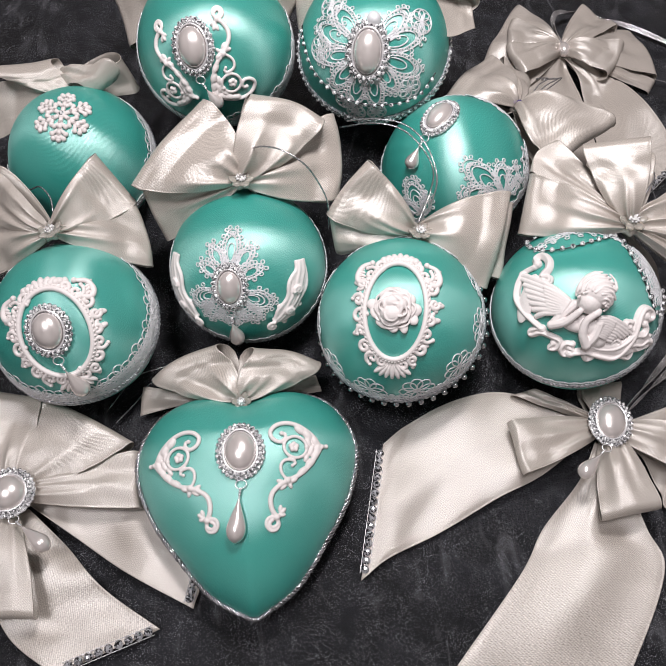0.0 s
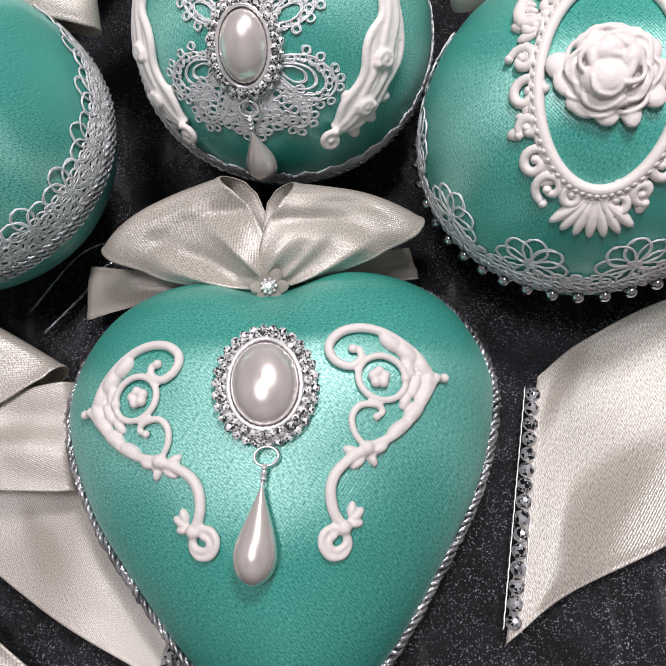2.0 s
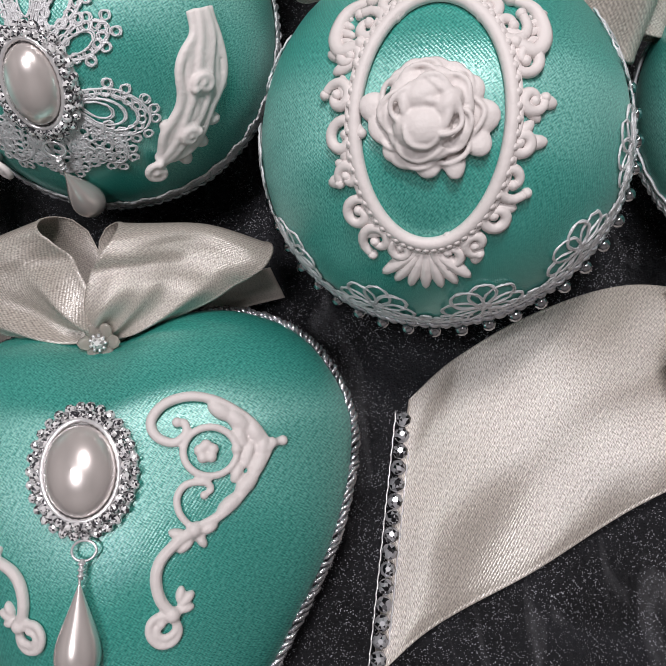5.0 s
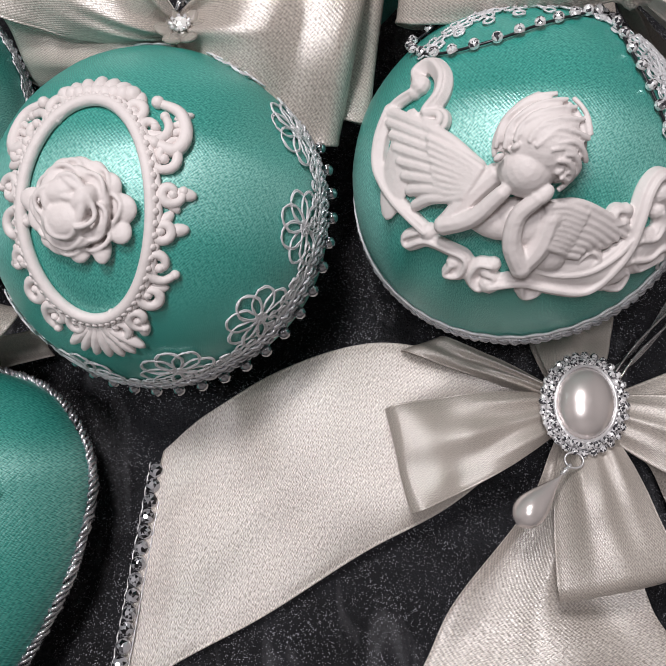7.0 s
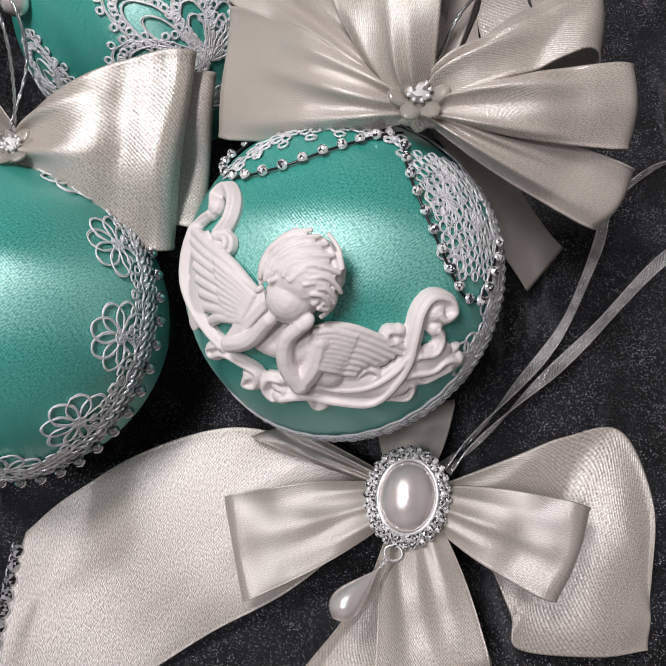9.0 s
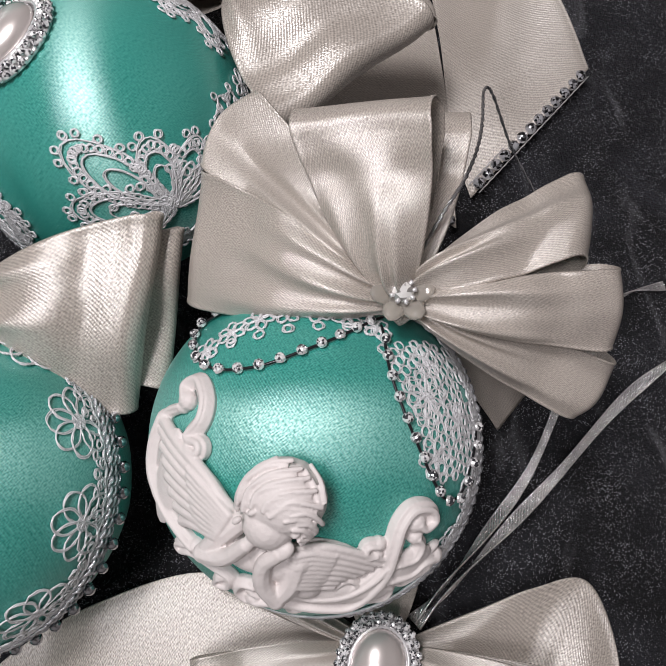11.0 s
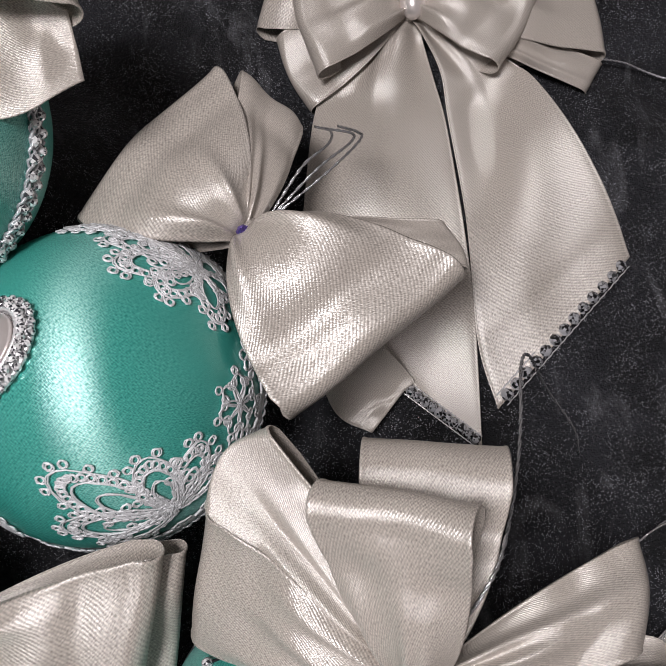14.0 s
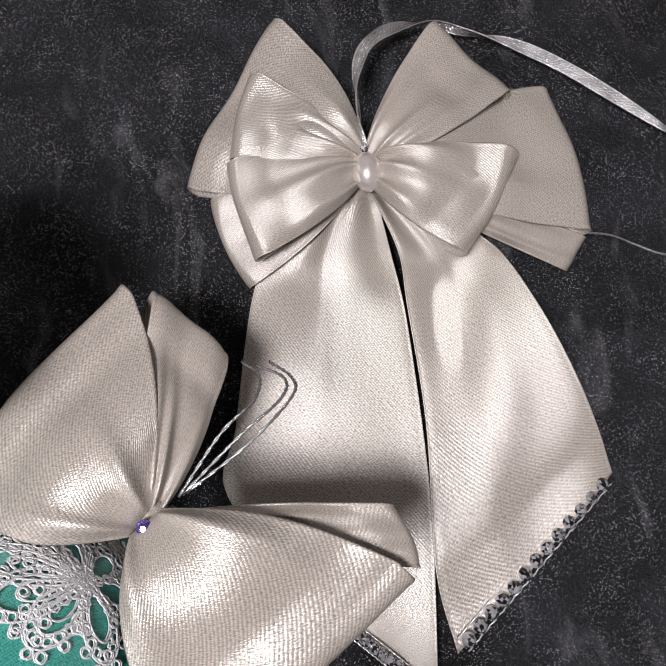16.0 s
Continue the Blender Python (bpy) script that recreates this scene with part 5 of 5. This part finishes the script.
def build_bauble_lace_fan():
    centre, r = (0.0923, 0.2629, 0.0388), 0.0390
    owner = bauble(centre, r, "teal satin bauble with fan-shaped lace and a pearl brooch", (1, 0.1, 0.15), (-0.12, 0.0, 0.99), 5, lace=0.007, every=0.008, rows=1)
    brooch(owner, Round(centre, r, (-0.314, 0.072, 0.947), (0.038, 0.470, 0.882)), 0.0080, 0.0112, 28, 0.0036, (-0.002, -0.0290))
    lines = []
    f = Round(centre, r, (0.501, -0.770, 0.395), (0.546, -0.547, 0.635))
    for a, l, w, n, p in ((150, 0.0250, 0.0100, 3, 10), (112, 0.0155, 0.0080, 3, 7), (68, 0.0150, 0.0070, 3, 7), (182, 0.0205, 0.0085, 3, 9), (40, 0.013, 0.006, 2, 6), (215, 0.015, 0.006, 2, 6)):
        petal(lines, 0, 0, a, l * 1.18, w * 1.22, n, p)
    part("lace_fan", lace_geo(f, lines), LACE, owner, "fan of silver-white lace petals")
    lines = []
    f = Round(centre, r, (0.668, 0.566, 0.484), (0.563, 0.816, 0.128))
    for a, l, w, n, p in ((176, 0.0185, 0.0070, 3, 7), (150, 0.0230, 0.0075, 3, 8), (205, 0.0170, 0.0080, 3, 8), (240, 0.0130, 0.0070, 3, 7), (120, 0.0140, 0.0070, 3, 6), (300, 0.0125, 0.0060, 2, 6), (60, 0.010, 0.006, 2, 5), (0, 0.010, 0.006, 2, 5)):
        petal(lines, 0, 0, a, l * 1.18, w * 1.22, n, p)
    petal(lines, -0.018, 0.008, 170, 0.0130, 0.0060, 3, 7)
    petal(lines, -0.010, 0.010, 165, 0.0140, 0.0060, 3, 7)
    part("lace_fan", lace_geo(f, lines), LACE, owner, "fan of silver-white lace petals")
    lines = []
    f = Round(centre, r, (0.873, -0.214, 0.438), (0.886, 0.033, 0.462))
    for k in range(7):
        petal(lines, 0, 0, k * 51, 0.0068, 0.0040, 1, 3)
    flower(lines, 0.004, 0.011, 0.004, 6)
    flower(lines, 0.003, -0.009, 0.004, 6)
    part("lace_flower", lace_geo(f, lines), LACE, owner, "silver-white lace blossom")
    lines = []
    f = Round(centre, r, (-0.495, -0.856, 0.148), (-0.678, -0.369, 0.636))
    petal(lines, 0, 0, 96, 0.0200, 0.0120, 4, 12)
    petal(lines, 0, 0, 60, 0.0120, 0.0060, 2, 6)
    petal(lines, 0, 0, 140, 0.0130, 0.0060, 2, 6)
    part("lace_leaf", lace_geo(f, lines), LACE, owner, "silver-white lace leaf")
    k = (0.1286, 0.2955, 0.0520)
    knot = bow_knot(owner, k, 0.0042)
    bow_loop(knot, k, (0.0885, 0.3025, 0.0540), (0.1217, 0.3462, 0.0470), 0.007, 0.010, 0.0036, 51, 0.12, 0.003)
    bow_loop(knot, k, (0.1290, 0.3440, 0.0440), (0.1441, 0.3300, 0.0390), 0.004, 0.010, 0.003, 52, 0.14, 0.002)
    bow_loop(knot, k, (0.1770, 0.2960, 0.0520), (0.1815, 0.2840, 0.0540), 0.003, 0.006, 0.002, 53, 0.14, 0.002)
    bow_loop(knot, k, (0.1795, 0.2830, 0.0595), (0.1372, 0.2515, 0.0620), 0.008, 0.010, 0.0036, 54, 0.10, 0.002)
    bow_tail(knot, [((0.1286, 0.2966, 0.0420), (0.1317, 0.2975, 0.0420)), ((0.1404, 0.2763, 0.0220), (0.1587, 0.2751, 0.0220)), ((0.1479, 0.2558, 0.0060), (0.1711, 0.2641, 0.0060)), ((0.1585, 0.2489, 0.0040), (0.1693, 0.2613, 0.0040))], 55)
    gem(knot, (0.1290, 0.2944, 0.0560), (0.0, 0.0, 1), 0.0026, stone_mesh("violet_gem", VIOLET), False)
    cord(knot, [(0.1343, 0.2995, 0.0500), (0.1433, 0.3116, 0.0520), (0.1500, 0.3180, 0.0500), (0.1510, 0.3235, 0.0460), (0.1470, 0.3270, 0.0420)], 0.00036, "thin dark silver cord loop")
    cord(knot, [(0.1351, 0.2999, 0.0500), (0.1467, 0.3106, 0.0520), (0.1554, 0.3180, 0.0500), (0.1563, 0.3226, 0.0460), (0.1500, 0.3262, 0.0420)], 0.00036, "thin dark silver cord loop")
    cord(knot, [(0.1360, 0.3003, 0.0500), (0.1492, 0.3097, 0.0520), (0.1580, 0.3187, 0.0500), (0.1576, 0.3230, 0.0460), (0.1530, 0.3268, 0.0420)], 0.00036, "thin dark silver cord loop")


def build_bauble_snowflake():
    centre, r = (-0.1092, 0.2751, 0.0384), 0.0384
    owner = bauble(centre, r, "teal satin bauble with a plaster snowflake and lace trim", (0.5, 1, 0.2), (0.02, -0.34, 0.94), 6, lace=0.016, rows=2, dense=3, span=((0.04, 0.13), (0.24, 0.32), (0.44, 0.58)))
    f = Round(centre, r, (0.022, -0.122, 0.992), (-0.069, 0.377, 0.924))
    g = Geo()
    for i in range(6):
        a = math.tau * i / 6 + 0.26
        d = lambda q, w=0.0: (q * math.cos(a) - w * math.sin(a), q * math.sin(a) + w * math.cos(a))
        scroll(g, f, [d(0.001), d(0.007), d(0.0125)], 0.0011, 0.0009, 4)
        for q, l in ((0.0045, 0.0028), (0.0078, 0.0034), (0.0108, 0.0026)):
            for s in (1, -1):
                scroll(g, f, [d(q), d(q + l * 0.5, s * l * 0.6), d(q + l * 0.75, s * l)], 0.0009, 0.0008, 3)
        g.ball(f.stand(*d(0.0135), 0.0008) @ Matrix.Scale(0.0014, 4), 6, 9)
    part("snowflake", g, PLASTER, owner, "white plaster snowflake")
    piece("crystal", STONE_MESH, owner.children[-1], f.stand(0, 0, 0.0016) @ Matrix.Scale(0.003, 4))
    k = (-0.1150, 0.3065, 0.0620)
    knot = bow_knot(owner, k, 0.005)
    bow_loop(knot, k, (-0.1189, 0.3056, 0.0740), (-0.1463, 0.2957, 0.0780), 0.006, 0.010, 0.003, 61)
    bow_loop(knot, k, (-0.1536, 0.3030, 0.0660), (-0.1562, 0.2839, 0.0450), 0.006, 0.010, 0.003, 62)
    bow_loop(knot, k, (-0.1053, 0.2983, 0.0720), (-0.0873, 0.3032, 0.0840), 0.006, 0.010, 0.003, 63)
    bow_loop(knot, k, (-0.0855, 0.3146, 0.0700), (-0.0796, 0.3124, 0.0500), 0.006, 0.010, 0.003, 64)


def build_bauble_scrolls():
    centre, r = (-0.0346, 0.3219, 0.0722), 0.0410
    owner = bauble(centre, r, "large teal satin bauble with plaster scrolls and pearl brooch", (0, 1, 0.1), (0.10, -0.50, 0.86), 7, lace=0.016, rows=2, dense=4, span=((0.30, 0.62),))
    f = Round(centre, r, (-0.087, -0.788, 0.609), (-0.165, -0.476, 0.864))
    for side, ox, oy, size, turn in ((-1, 0.0350, -0.0096, 1.05, 17), (1, -0.0424, -0.0047, 1.0, 24)):
        g = Geo()
        scroll_ornament(g, f, side, ox, oy, size, -1, turn)
        blend(part("plaster_scroll", g, PLASTER, owner, "white plaster rococo scroll"), 0.00034, 2)
    brooch(owner, Round(centre, r, (-0.158, -0.736, 0.658), (-0.177, -0.517, 0.838)), 0.0098, 0.0128, 28, 0.0036, (0.007, -0.0300))
    k = (-0.0277, 0.3303, 0.1120)
    knot = bow_knot(owner, k, 0.006)
    bow_loop(knot, k, (-0.0964, 0.3580, 0.0900), (-0.0825, 0.3229, 0.0720), 0.008, 0.012, 0.003, 71)
    bow_loop(knot, k, (-0.0689, 0.3933, 0.1000), (-0.0965, 0.3685, 0.0900), 0.008, 0.012, 0.003, 72)
    bow_loop(knot, k, (-0.0035, 0.3825, 0.1040), (0.0142, 0.3427, 0.1000), 0.008, 0.012, 0.003, 73)
    bow_loop(knot, k, (0.0176, 0.3535, 0.0920), (0.0069, 0.3313, 0.0820), 0.006, 0.012, 0.003, 74)


def build_bauble_lace_cover():
    centre, r = (0.0496, 0.3161, 0.0755), 0.0394
    owner = bauble(centre, r, "large teal satin bauble with wide lace, pearl brooch and crystal band", (0, 1, 0.1), (-0.10, -0.36, 0.93), 8, lace=0.0, rows=3, stones=70)
    f = Round(centre, r, (-0.154, -0.769, 0.621), (-0.121, -0.464, 0.878))
    lines = []
    for a, l, w, n, p in ((20, 0.026, 0.011, 3, 9), (48, 0.024, 0.010, 3, 9), (132, 0.026, 0.011, 3, 9), (158, 0.028, 0.012, 3, 10), (190, 0.024, 0.010, 3, 9), (-18, 0.026, 0.011, 3, 9), (-50, 0.022, 0.009, 3, 8), (225, 0.024, 0.010, 3, 8), (255, 0.028, 0.010, 3, 9), (282, 0.028, 0.010, 3, 9)):
        petal(lines, 0.004 * math.cos(radians(a)), 0.004 * math.sin(radians(a)), a, l, w, n, p)
    for x, y, q in ((0.023, -0.018, 0.006), (-0.026, 0.0, 0.006), (0.027, 0.016, 0.006), (-0.022, 0.022, 0.006), (-0.012, -0.026, 0.005), (0.006, -0.033, 0.005), (-0.006, -0.034, 0.005)):
        flower(lines, x, y, q, 8)
        lines.append([(x + q * 1.1 * math.cos(b), y + q * 1.1 * math.sin(b)) for b in [math.tau * j / 20 for j in range(20)]])
    part("lace_cover", lace_geo(f, lines, 0.00034), LACE, owner, "wide silver-white lace with leaves and blossoms")
    brooch(owner, f, 0.0098, 0.0138, 22, 0, None, 0.0026)
    crystal_chain(owner, centre, r, [(-0.940, 0.050, 0.339), (-0.906, -0.300, 0.299), (-0.803, -0.574, 0.164), (-0.545, -0.837, 0.051), (-0.220, -0.976, -0.002), (0.165, -0.986, -0.021), (0.503, -0.864, 0.007), (0.732, -0.658, 0.179)], 0.0040, 0.0022)
    m = Round(centre, r, (-0.080, -0.503, 0.861), (-0.077, -0.372, 0.925)).stand(0, 0, 0.002)
    part("round_bead", Geo().ball(m @ Matrix.Scale(0.0036, 4), 10, 16), LACE, owner, "round silver-white bead")
    k = (0.0478, 0.3264, 0.1140)
    knot = bow_knot(owner, k, 0.006)
    bow_loop(knot, k, (0.0100, 0.3668, 0.1000), (0.0068, 0.3255, 0.0800), 0.007, 0.012, 0.003, 81)
    bow_loop(knot, k, (0.0960, 0.3520, 0.1000), (0.1050, 0.3272, 0.0970), 0.008, 0.008, 0.003, 82)
    bow_loop(knot, k, (0.0700, 0.3640, 0.1060), (0.0950, 0.3540, 0.1000), 0.006, 0.010, 0.003, 85)
    bow_tail(knot, [((0.0560, 0.3340, 0.1060), (0.0540, 0.3230, 0.1060)), ((0.0760, 0.3350, 0.0980), (0.0720, 0.3100, 0.0950)), ((0.0900, 0.3320, 0.0930), (0.0880, 0.3090, 0.0880)), ((0.1005, 0.3290, 0.0905), (0.1020, 0.3172, 0.0850))], 84)


build_bauble_oval_pearl()
build_bauble_leaf_lace()
build_bauble_rose()
build_bauble_cherub()
build_bauble_lace_fan()
build_bauble_snowflake()
build_bauble_scrolls()
build_bauble_lace_cover()


# ---- flat ribbon ornaments ----
def build_ribbon_brooch_bow():
    k = (0.1559, 0.1230, 0.0140)
    owner = thing("ribbon_ornament", (k[0], k[1], 0), "ivory satin bow with long crystal-edged tails and pearl brooch", "ribbon bow", "ribbon bows")
    knot = bow_knot(owner, k, 0.006, 0.8)
    t = bow_tail(owner, [((0.1491, 0.1277, 0.0100), (0.1483, 0.1188, 0.0080)), ((0.1290, 0.1392, 0.0080), (0.1228, 0.1010, 0.0050)), ((0.1062, 0.1451, 0.0050), (0.0993, 0.0905, 0.0040)), ((0.0788, 0.1384, 0.0040), (0.0730, 0.0767, 0.0040)), ((0.0601, 0.1295, 0.0030), (0.0482, 0.0657, 0.0030)), ((0.0476, 0.1198, 0.0030), (0.0337, 0.0555, 0.0030))], 91, 0.0022, 0.002)
    stone_row(t, (0.0462, 0.1168, 0.0045), (0.0353, 0.0582, 0.0045), 15)
    t = bow_tail(owner, [((0.1500, 0.1158, 0.0120), (0.1553, 0.1132, 0.0120)), ((0.1406, 0.0981, 0.0080), (0.1633, 0.0944, 0.0090)), ((0.1211, 0.0770, 0.0040), (0.1679, 0.0742, 0.0050)), ((0.1081, 0.0577, 0.0030), (0.1724, 0.0558, 0.0040)), ((0.0736, 0.0190, 0.0030), (0.1504, 0.0168, 0.0030)), ((0.0580, -0.0005, 0.0030), (0.1277, -0.0134, 0.0030))], 92, 0.002, 0.003)
    t = bow_tail(owner, [((0.1613, 0.1244, 0.0100), (0.1591, 0.1154, 0.0100)), ((0.1835, 0.1312, 0.0080), (0.1728, 0.1075, 0.0080)), ((0.1985, 0.1357, 0.0100), (0.1789, 0.0924, 0.0060)), ((0.2129, 0.1362, 0.0120), (0.1797, 0.0835, 0.0040)), ((0.2183, 0.1177, 0.0100), (0.1992, 0.0805, 0.0040)), ((0.2153, 0.0967, 0.0060), (0.2127, 0.0813, 0.0030))], 93, 0.002, 0.002)
    bow_loop(knot, k, (0.1075, 0.1247, 0.0210), (0.1119, 0.0989, 0.0210), 0.0040, 0.006, 0.0024, 94, 0.16)
    bow_loop(knot, k, (0.1129, 0.1414, 0.0130), (0.1237, 0.1442, 0.0140), 0.004, 0.008, 0.003, 95, 0.2)
    bow_loop(knot, k, (0.1485, 0.1464, 0.0120), (0.1700, 0.1484, 0.0120), 0.003, 0.006, 0.002, 96, 0.2)
    bow_loop(knot, k, (0.1966, 0.1162, 0.0300), (0.1862, 0.0951, 0.0260), 0.0040, 0.008, 0.0024, 97, 0.14, 0.002)
    bow_loop(knot, k, (0.1431, 0.0779, 0.0220), (0.1700, 0.0819, 0.0260), 0.0040, 0.008, 0.0024, 98, 0.16, 0.002)
    f = Flat((0.1544, 0.1216, 0.0235), (0.05, -0.05, 1), (0.25, 1, 0))
    brooch(owner, f, 0.0100, 0.0118, 28, 0.0038, (-0.0130, -0.0310))
    organza(owner, [(0.1647, 0.1297, 0.0120), (0.1734, 0.1371, 0.0120), (0.1853, 0.1484, 0.0100), (0.2028, 0.1668, 0.0060), (0.2167, 0.1903, 0.0040), (0.2248, 0.2070, 0.0030), (0.2395, 0.2181, 0.0030), (0.2529, 0.2205, 0.0030)], 0.0028)
    organza(owner, [(0.1657, 0.1285, 0.0120), (0.1743, 0.1353, 0.0120), (0.1904, 0.1485, 0.0080), (0.2101, 0.1643, 0.0040), (0.2335, 0.1852, 0.0030), (0.2535, 0.1987, 0.0030)], 0.0032)


def build_ribbon_front_bow():
    k = (-0.1283, 0.0967, 0.0140)
    owner = thing("ribbon_ornament", (k[0], k[1], 0), "ivory satin bow with crystal-edged tails partly under the heart", "ribbon bow", "ribbon bows")
    knot = bow_knot(owner, k, 0.006, 0.8)
    t = bow_tail(owner, [((-0.1216, 0.1047, 0.0100), (-0.1196, 0.0925, 0.0100)), ((-0.0985, 0.1161, 0.0050), (-0.1001, 0.0796, 0.0040)), ((-0.0704, 0.0970, 0.0030), (-0.0729, 0.0618, 0.0030)), ((-0.0377, 0.0605, 0.0030), (-0.0418, 0.0456, 0.0030))], 101)
    stone_row(t, (-0.0410, 0.0616, 0.0045), (-0.0440, 0.0480, 0.0045), 4)
    t = bow_tail(owner, [((-0.1193, 0.0905, 0.0100), (-0.1320, 0.0849, 0.0100)), ((-0.1009, 0.0736, 0.0050), (-0.1329, 0.0576, 0.0050)), ((-0.0818, 0.0547, 0.0030), (-0.1224, 0.0362, 0.0030)), ((-0.0559, 0.0375, 0.0030), (-0.0997, 0.0203, 0.0030))], 102)
    stone_row(t, (-0.0586, 0.0371, 0.0045), (-0.0960, 0.0231, 0.0045), 9)
    bow_loop(knot, k, (-0.1162, 0.1419, 0.0220), (-0.0732, 0.1184, 0.0240), 0.0040, 0.010, 0.0024, 103, 0.14, 0.002)
    bow_loop(knot, k, (-0.0697, 0.1153, 0.0180), (-0.0675, 0.0892, 0.0160), 0.005, 0.008, 0.003, 104, 0.14)
    bow_loop(knot, k, (-0.1466, 0.1471, 0.0220), (-0.1183, 0.1426, 0.0220), 0.0040, 0.010, 0.0024, 105, 0.14)
    bow_loop(knot, k, (-0.1065, 0.0425, 0.0220), (-0.1357, 0.0429, 0.0220), 0.0040, 0.008, 0.0024, 106, 0.14)
    bow_loop(knot, k, (-0.1722, 0.1167, 0.0220), (-0.1617, 0.0793, 0.0220), 0.0040, 0.008, 0.0024, 107, 0.14)
    f = Flat((-0.1243, 0.0946, 0.0235), (0.05, -0.05, 1), (-0.25, 1, 0))
    brooch(owner, f, 0.0112, 0.0108, 28, 0.0038, (0.0150, -0.0300))


def build_ribbon_pearl_bow():
    k = (0.1793, 0.3811, 0.0120)
    owner = thing("ribbon_ornament", (k[0], k[1], 0), "double ivory satin bow with long crystal-edged tails and one pearl", "ribbon bow", "ribbon bows")
    knot = bow_knot(owner, k, 0.0055, 0.8)
    t = bow_tail(owner, [((0.1733, 0.3788, 0.0110), (0.1813, 0.3778, 0.0110)), ((0.1540, 0.3612, 0.0070), (0.1850, 0.3583, 0.0080)), ((0.1470, 0.3492, 0.0040), (0.1882, 0.3400, 0.0050)), ((0.1417, 0.3149, 0.0030), (0.1912, 0.3067, 0.0040)), ((0.1394, 0.2951, 0.0030), (0.1918, 0.2846, 0.0030)), ((0.1681, 0.2614, 0.0030), (0.1900, 0.2431, 0.0030))], 111, 0.0016, 0.003)
    stone_row(t, (0.1698, 0.2612, 0.0045), (0.1891, 0.2447, 0.0045), 10, 0.0030)
    t = bow_tail(owner, [((0.1778, 0.3778, 0.0115), (0.1870, 0.3780, 0.0115)), ((0.1861, 0.3583, 0.0080), (0.2082, 0.3638, 0.0100)), ((0.1883, 0.3445, 0.0060), (0.2156, 0.3552, 0.0100)), ((0.1917, 0.3146, 0.0040), (0.2276, 0.3307, 0.0080)), ((0.1916, 0.2760, 0.0030), (0.2364, 0.3089, 0.0060)), ((0.1961, 0.2537, 0.0030), (0.2402, 0.2972, 0.0030))], 112, 0.0026, 0.003)
    stone_row(t, (0.1971, 0.2561, 0.0045), (0.2384, 0.2959, 0.0045), 13)
    bow_loop(knot, k, (0.1556, 0.4262, 0.0120), (0.1295, 0.3809, 0.0080), 0.007, 0.008, 0.0032, 113, 0.12, 0.003)
    bow_loop(knot, k, (0.1361, 0.3760, 0.0080), (0.1460, 0.3514, 0.0050), 0.004, 0.007, 0.003, 114, 0.14, 0.003)
    bow_loop(knot, k, (0.2004, 0.4208, 0.0180), (0.2184, 0.3994, 0.0200), 0.006, 0.008, 0.0032, 115, 0.12)
    bow_loop(knot, k, (0.2322, 0.4046, 0.0120), (0.2401, 0.3624, 0.0120), 0.006, 0.008, 0.0034, 116, 0.12, 0.002)
    bow_loop(knot, k, (0.2400, 0.3606, 0.0080), (0.2343, 0.3521, 0.0050), 0.004, 0.008, 0.003, 117, 0.14)
    bow_loop(knot, k, (0.1500, 0.4068, 0.0200), (0.1440, 0.3835, 0.0200), 0.006, 0.007, 0.0034, 118, 0.14, 0.002)
    bow_loop(knot, k, (0.1437, 0.3819, 0.0220), (0.1497, 0.3560, 0.0200), 0.006, 0.007, 0.0034, 119, 0.14, 0.002)
    bow_loop(knot, k, (0.2181, 0.3816, 0.0220), (0.2026, 0.3556, 0.0200), 0.007, 0.008, 0.0036, 120, 0.14, 0.002)
    m = Matrix.Translation((0.1791, 0.3782, 0.0180)) @ Matrix.Rotation(0.1, 4, "Z") @ Matrix.Diagonal((0.0042, 0.0054, 0.0042, 1))
    part("pearl", Geo().ball(m, 14, 20), PEARL, owner, "single oval cream pearl")
    piece("crystal", STONE_MESH, knot, Matrix.Translation((0.1783, 0.3853, 0.0160)) @ Matrix.Scale(0.003, 4))
    organza(owner, [(0.1785, 0.3855, 0.0160), (0.1779, 0.3951, 0.0160), (0.1779, 0.4066, 0.0150), (0.1810, 0.4158, 0.0140), (0.1889, 0.4233, 0.0100), (0.2000, 0.4270, 0.0060), (0.2108, 0.4252, 0.0040), (0.2245, 0.4219, 0.0030), (0.2424, 0.4119, 0.0030), (0.2675, 0.3932, 0.0030), (0.2879, 0.3763, 0.0030)], 0.0030)
    cord(owner, [(0.2398, 0.3627, 0.0060), (0.2477, 0.3621, 0.0040), (0.2555, 0.3595, 0.0020), (0.2635, 0.3564, 0.0020), (0.2793, 0.3544, 0.0020)])


build_ribbon_brooch_bow()
build_ribbon_front_bow()
build_ribbon_pearl_bow()
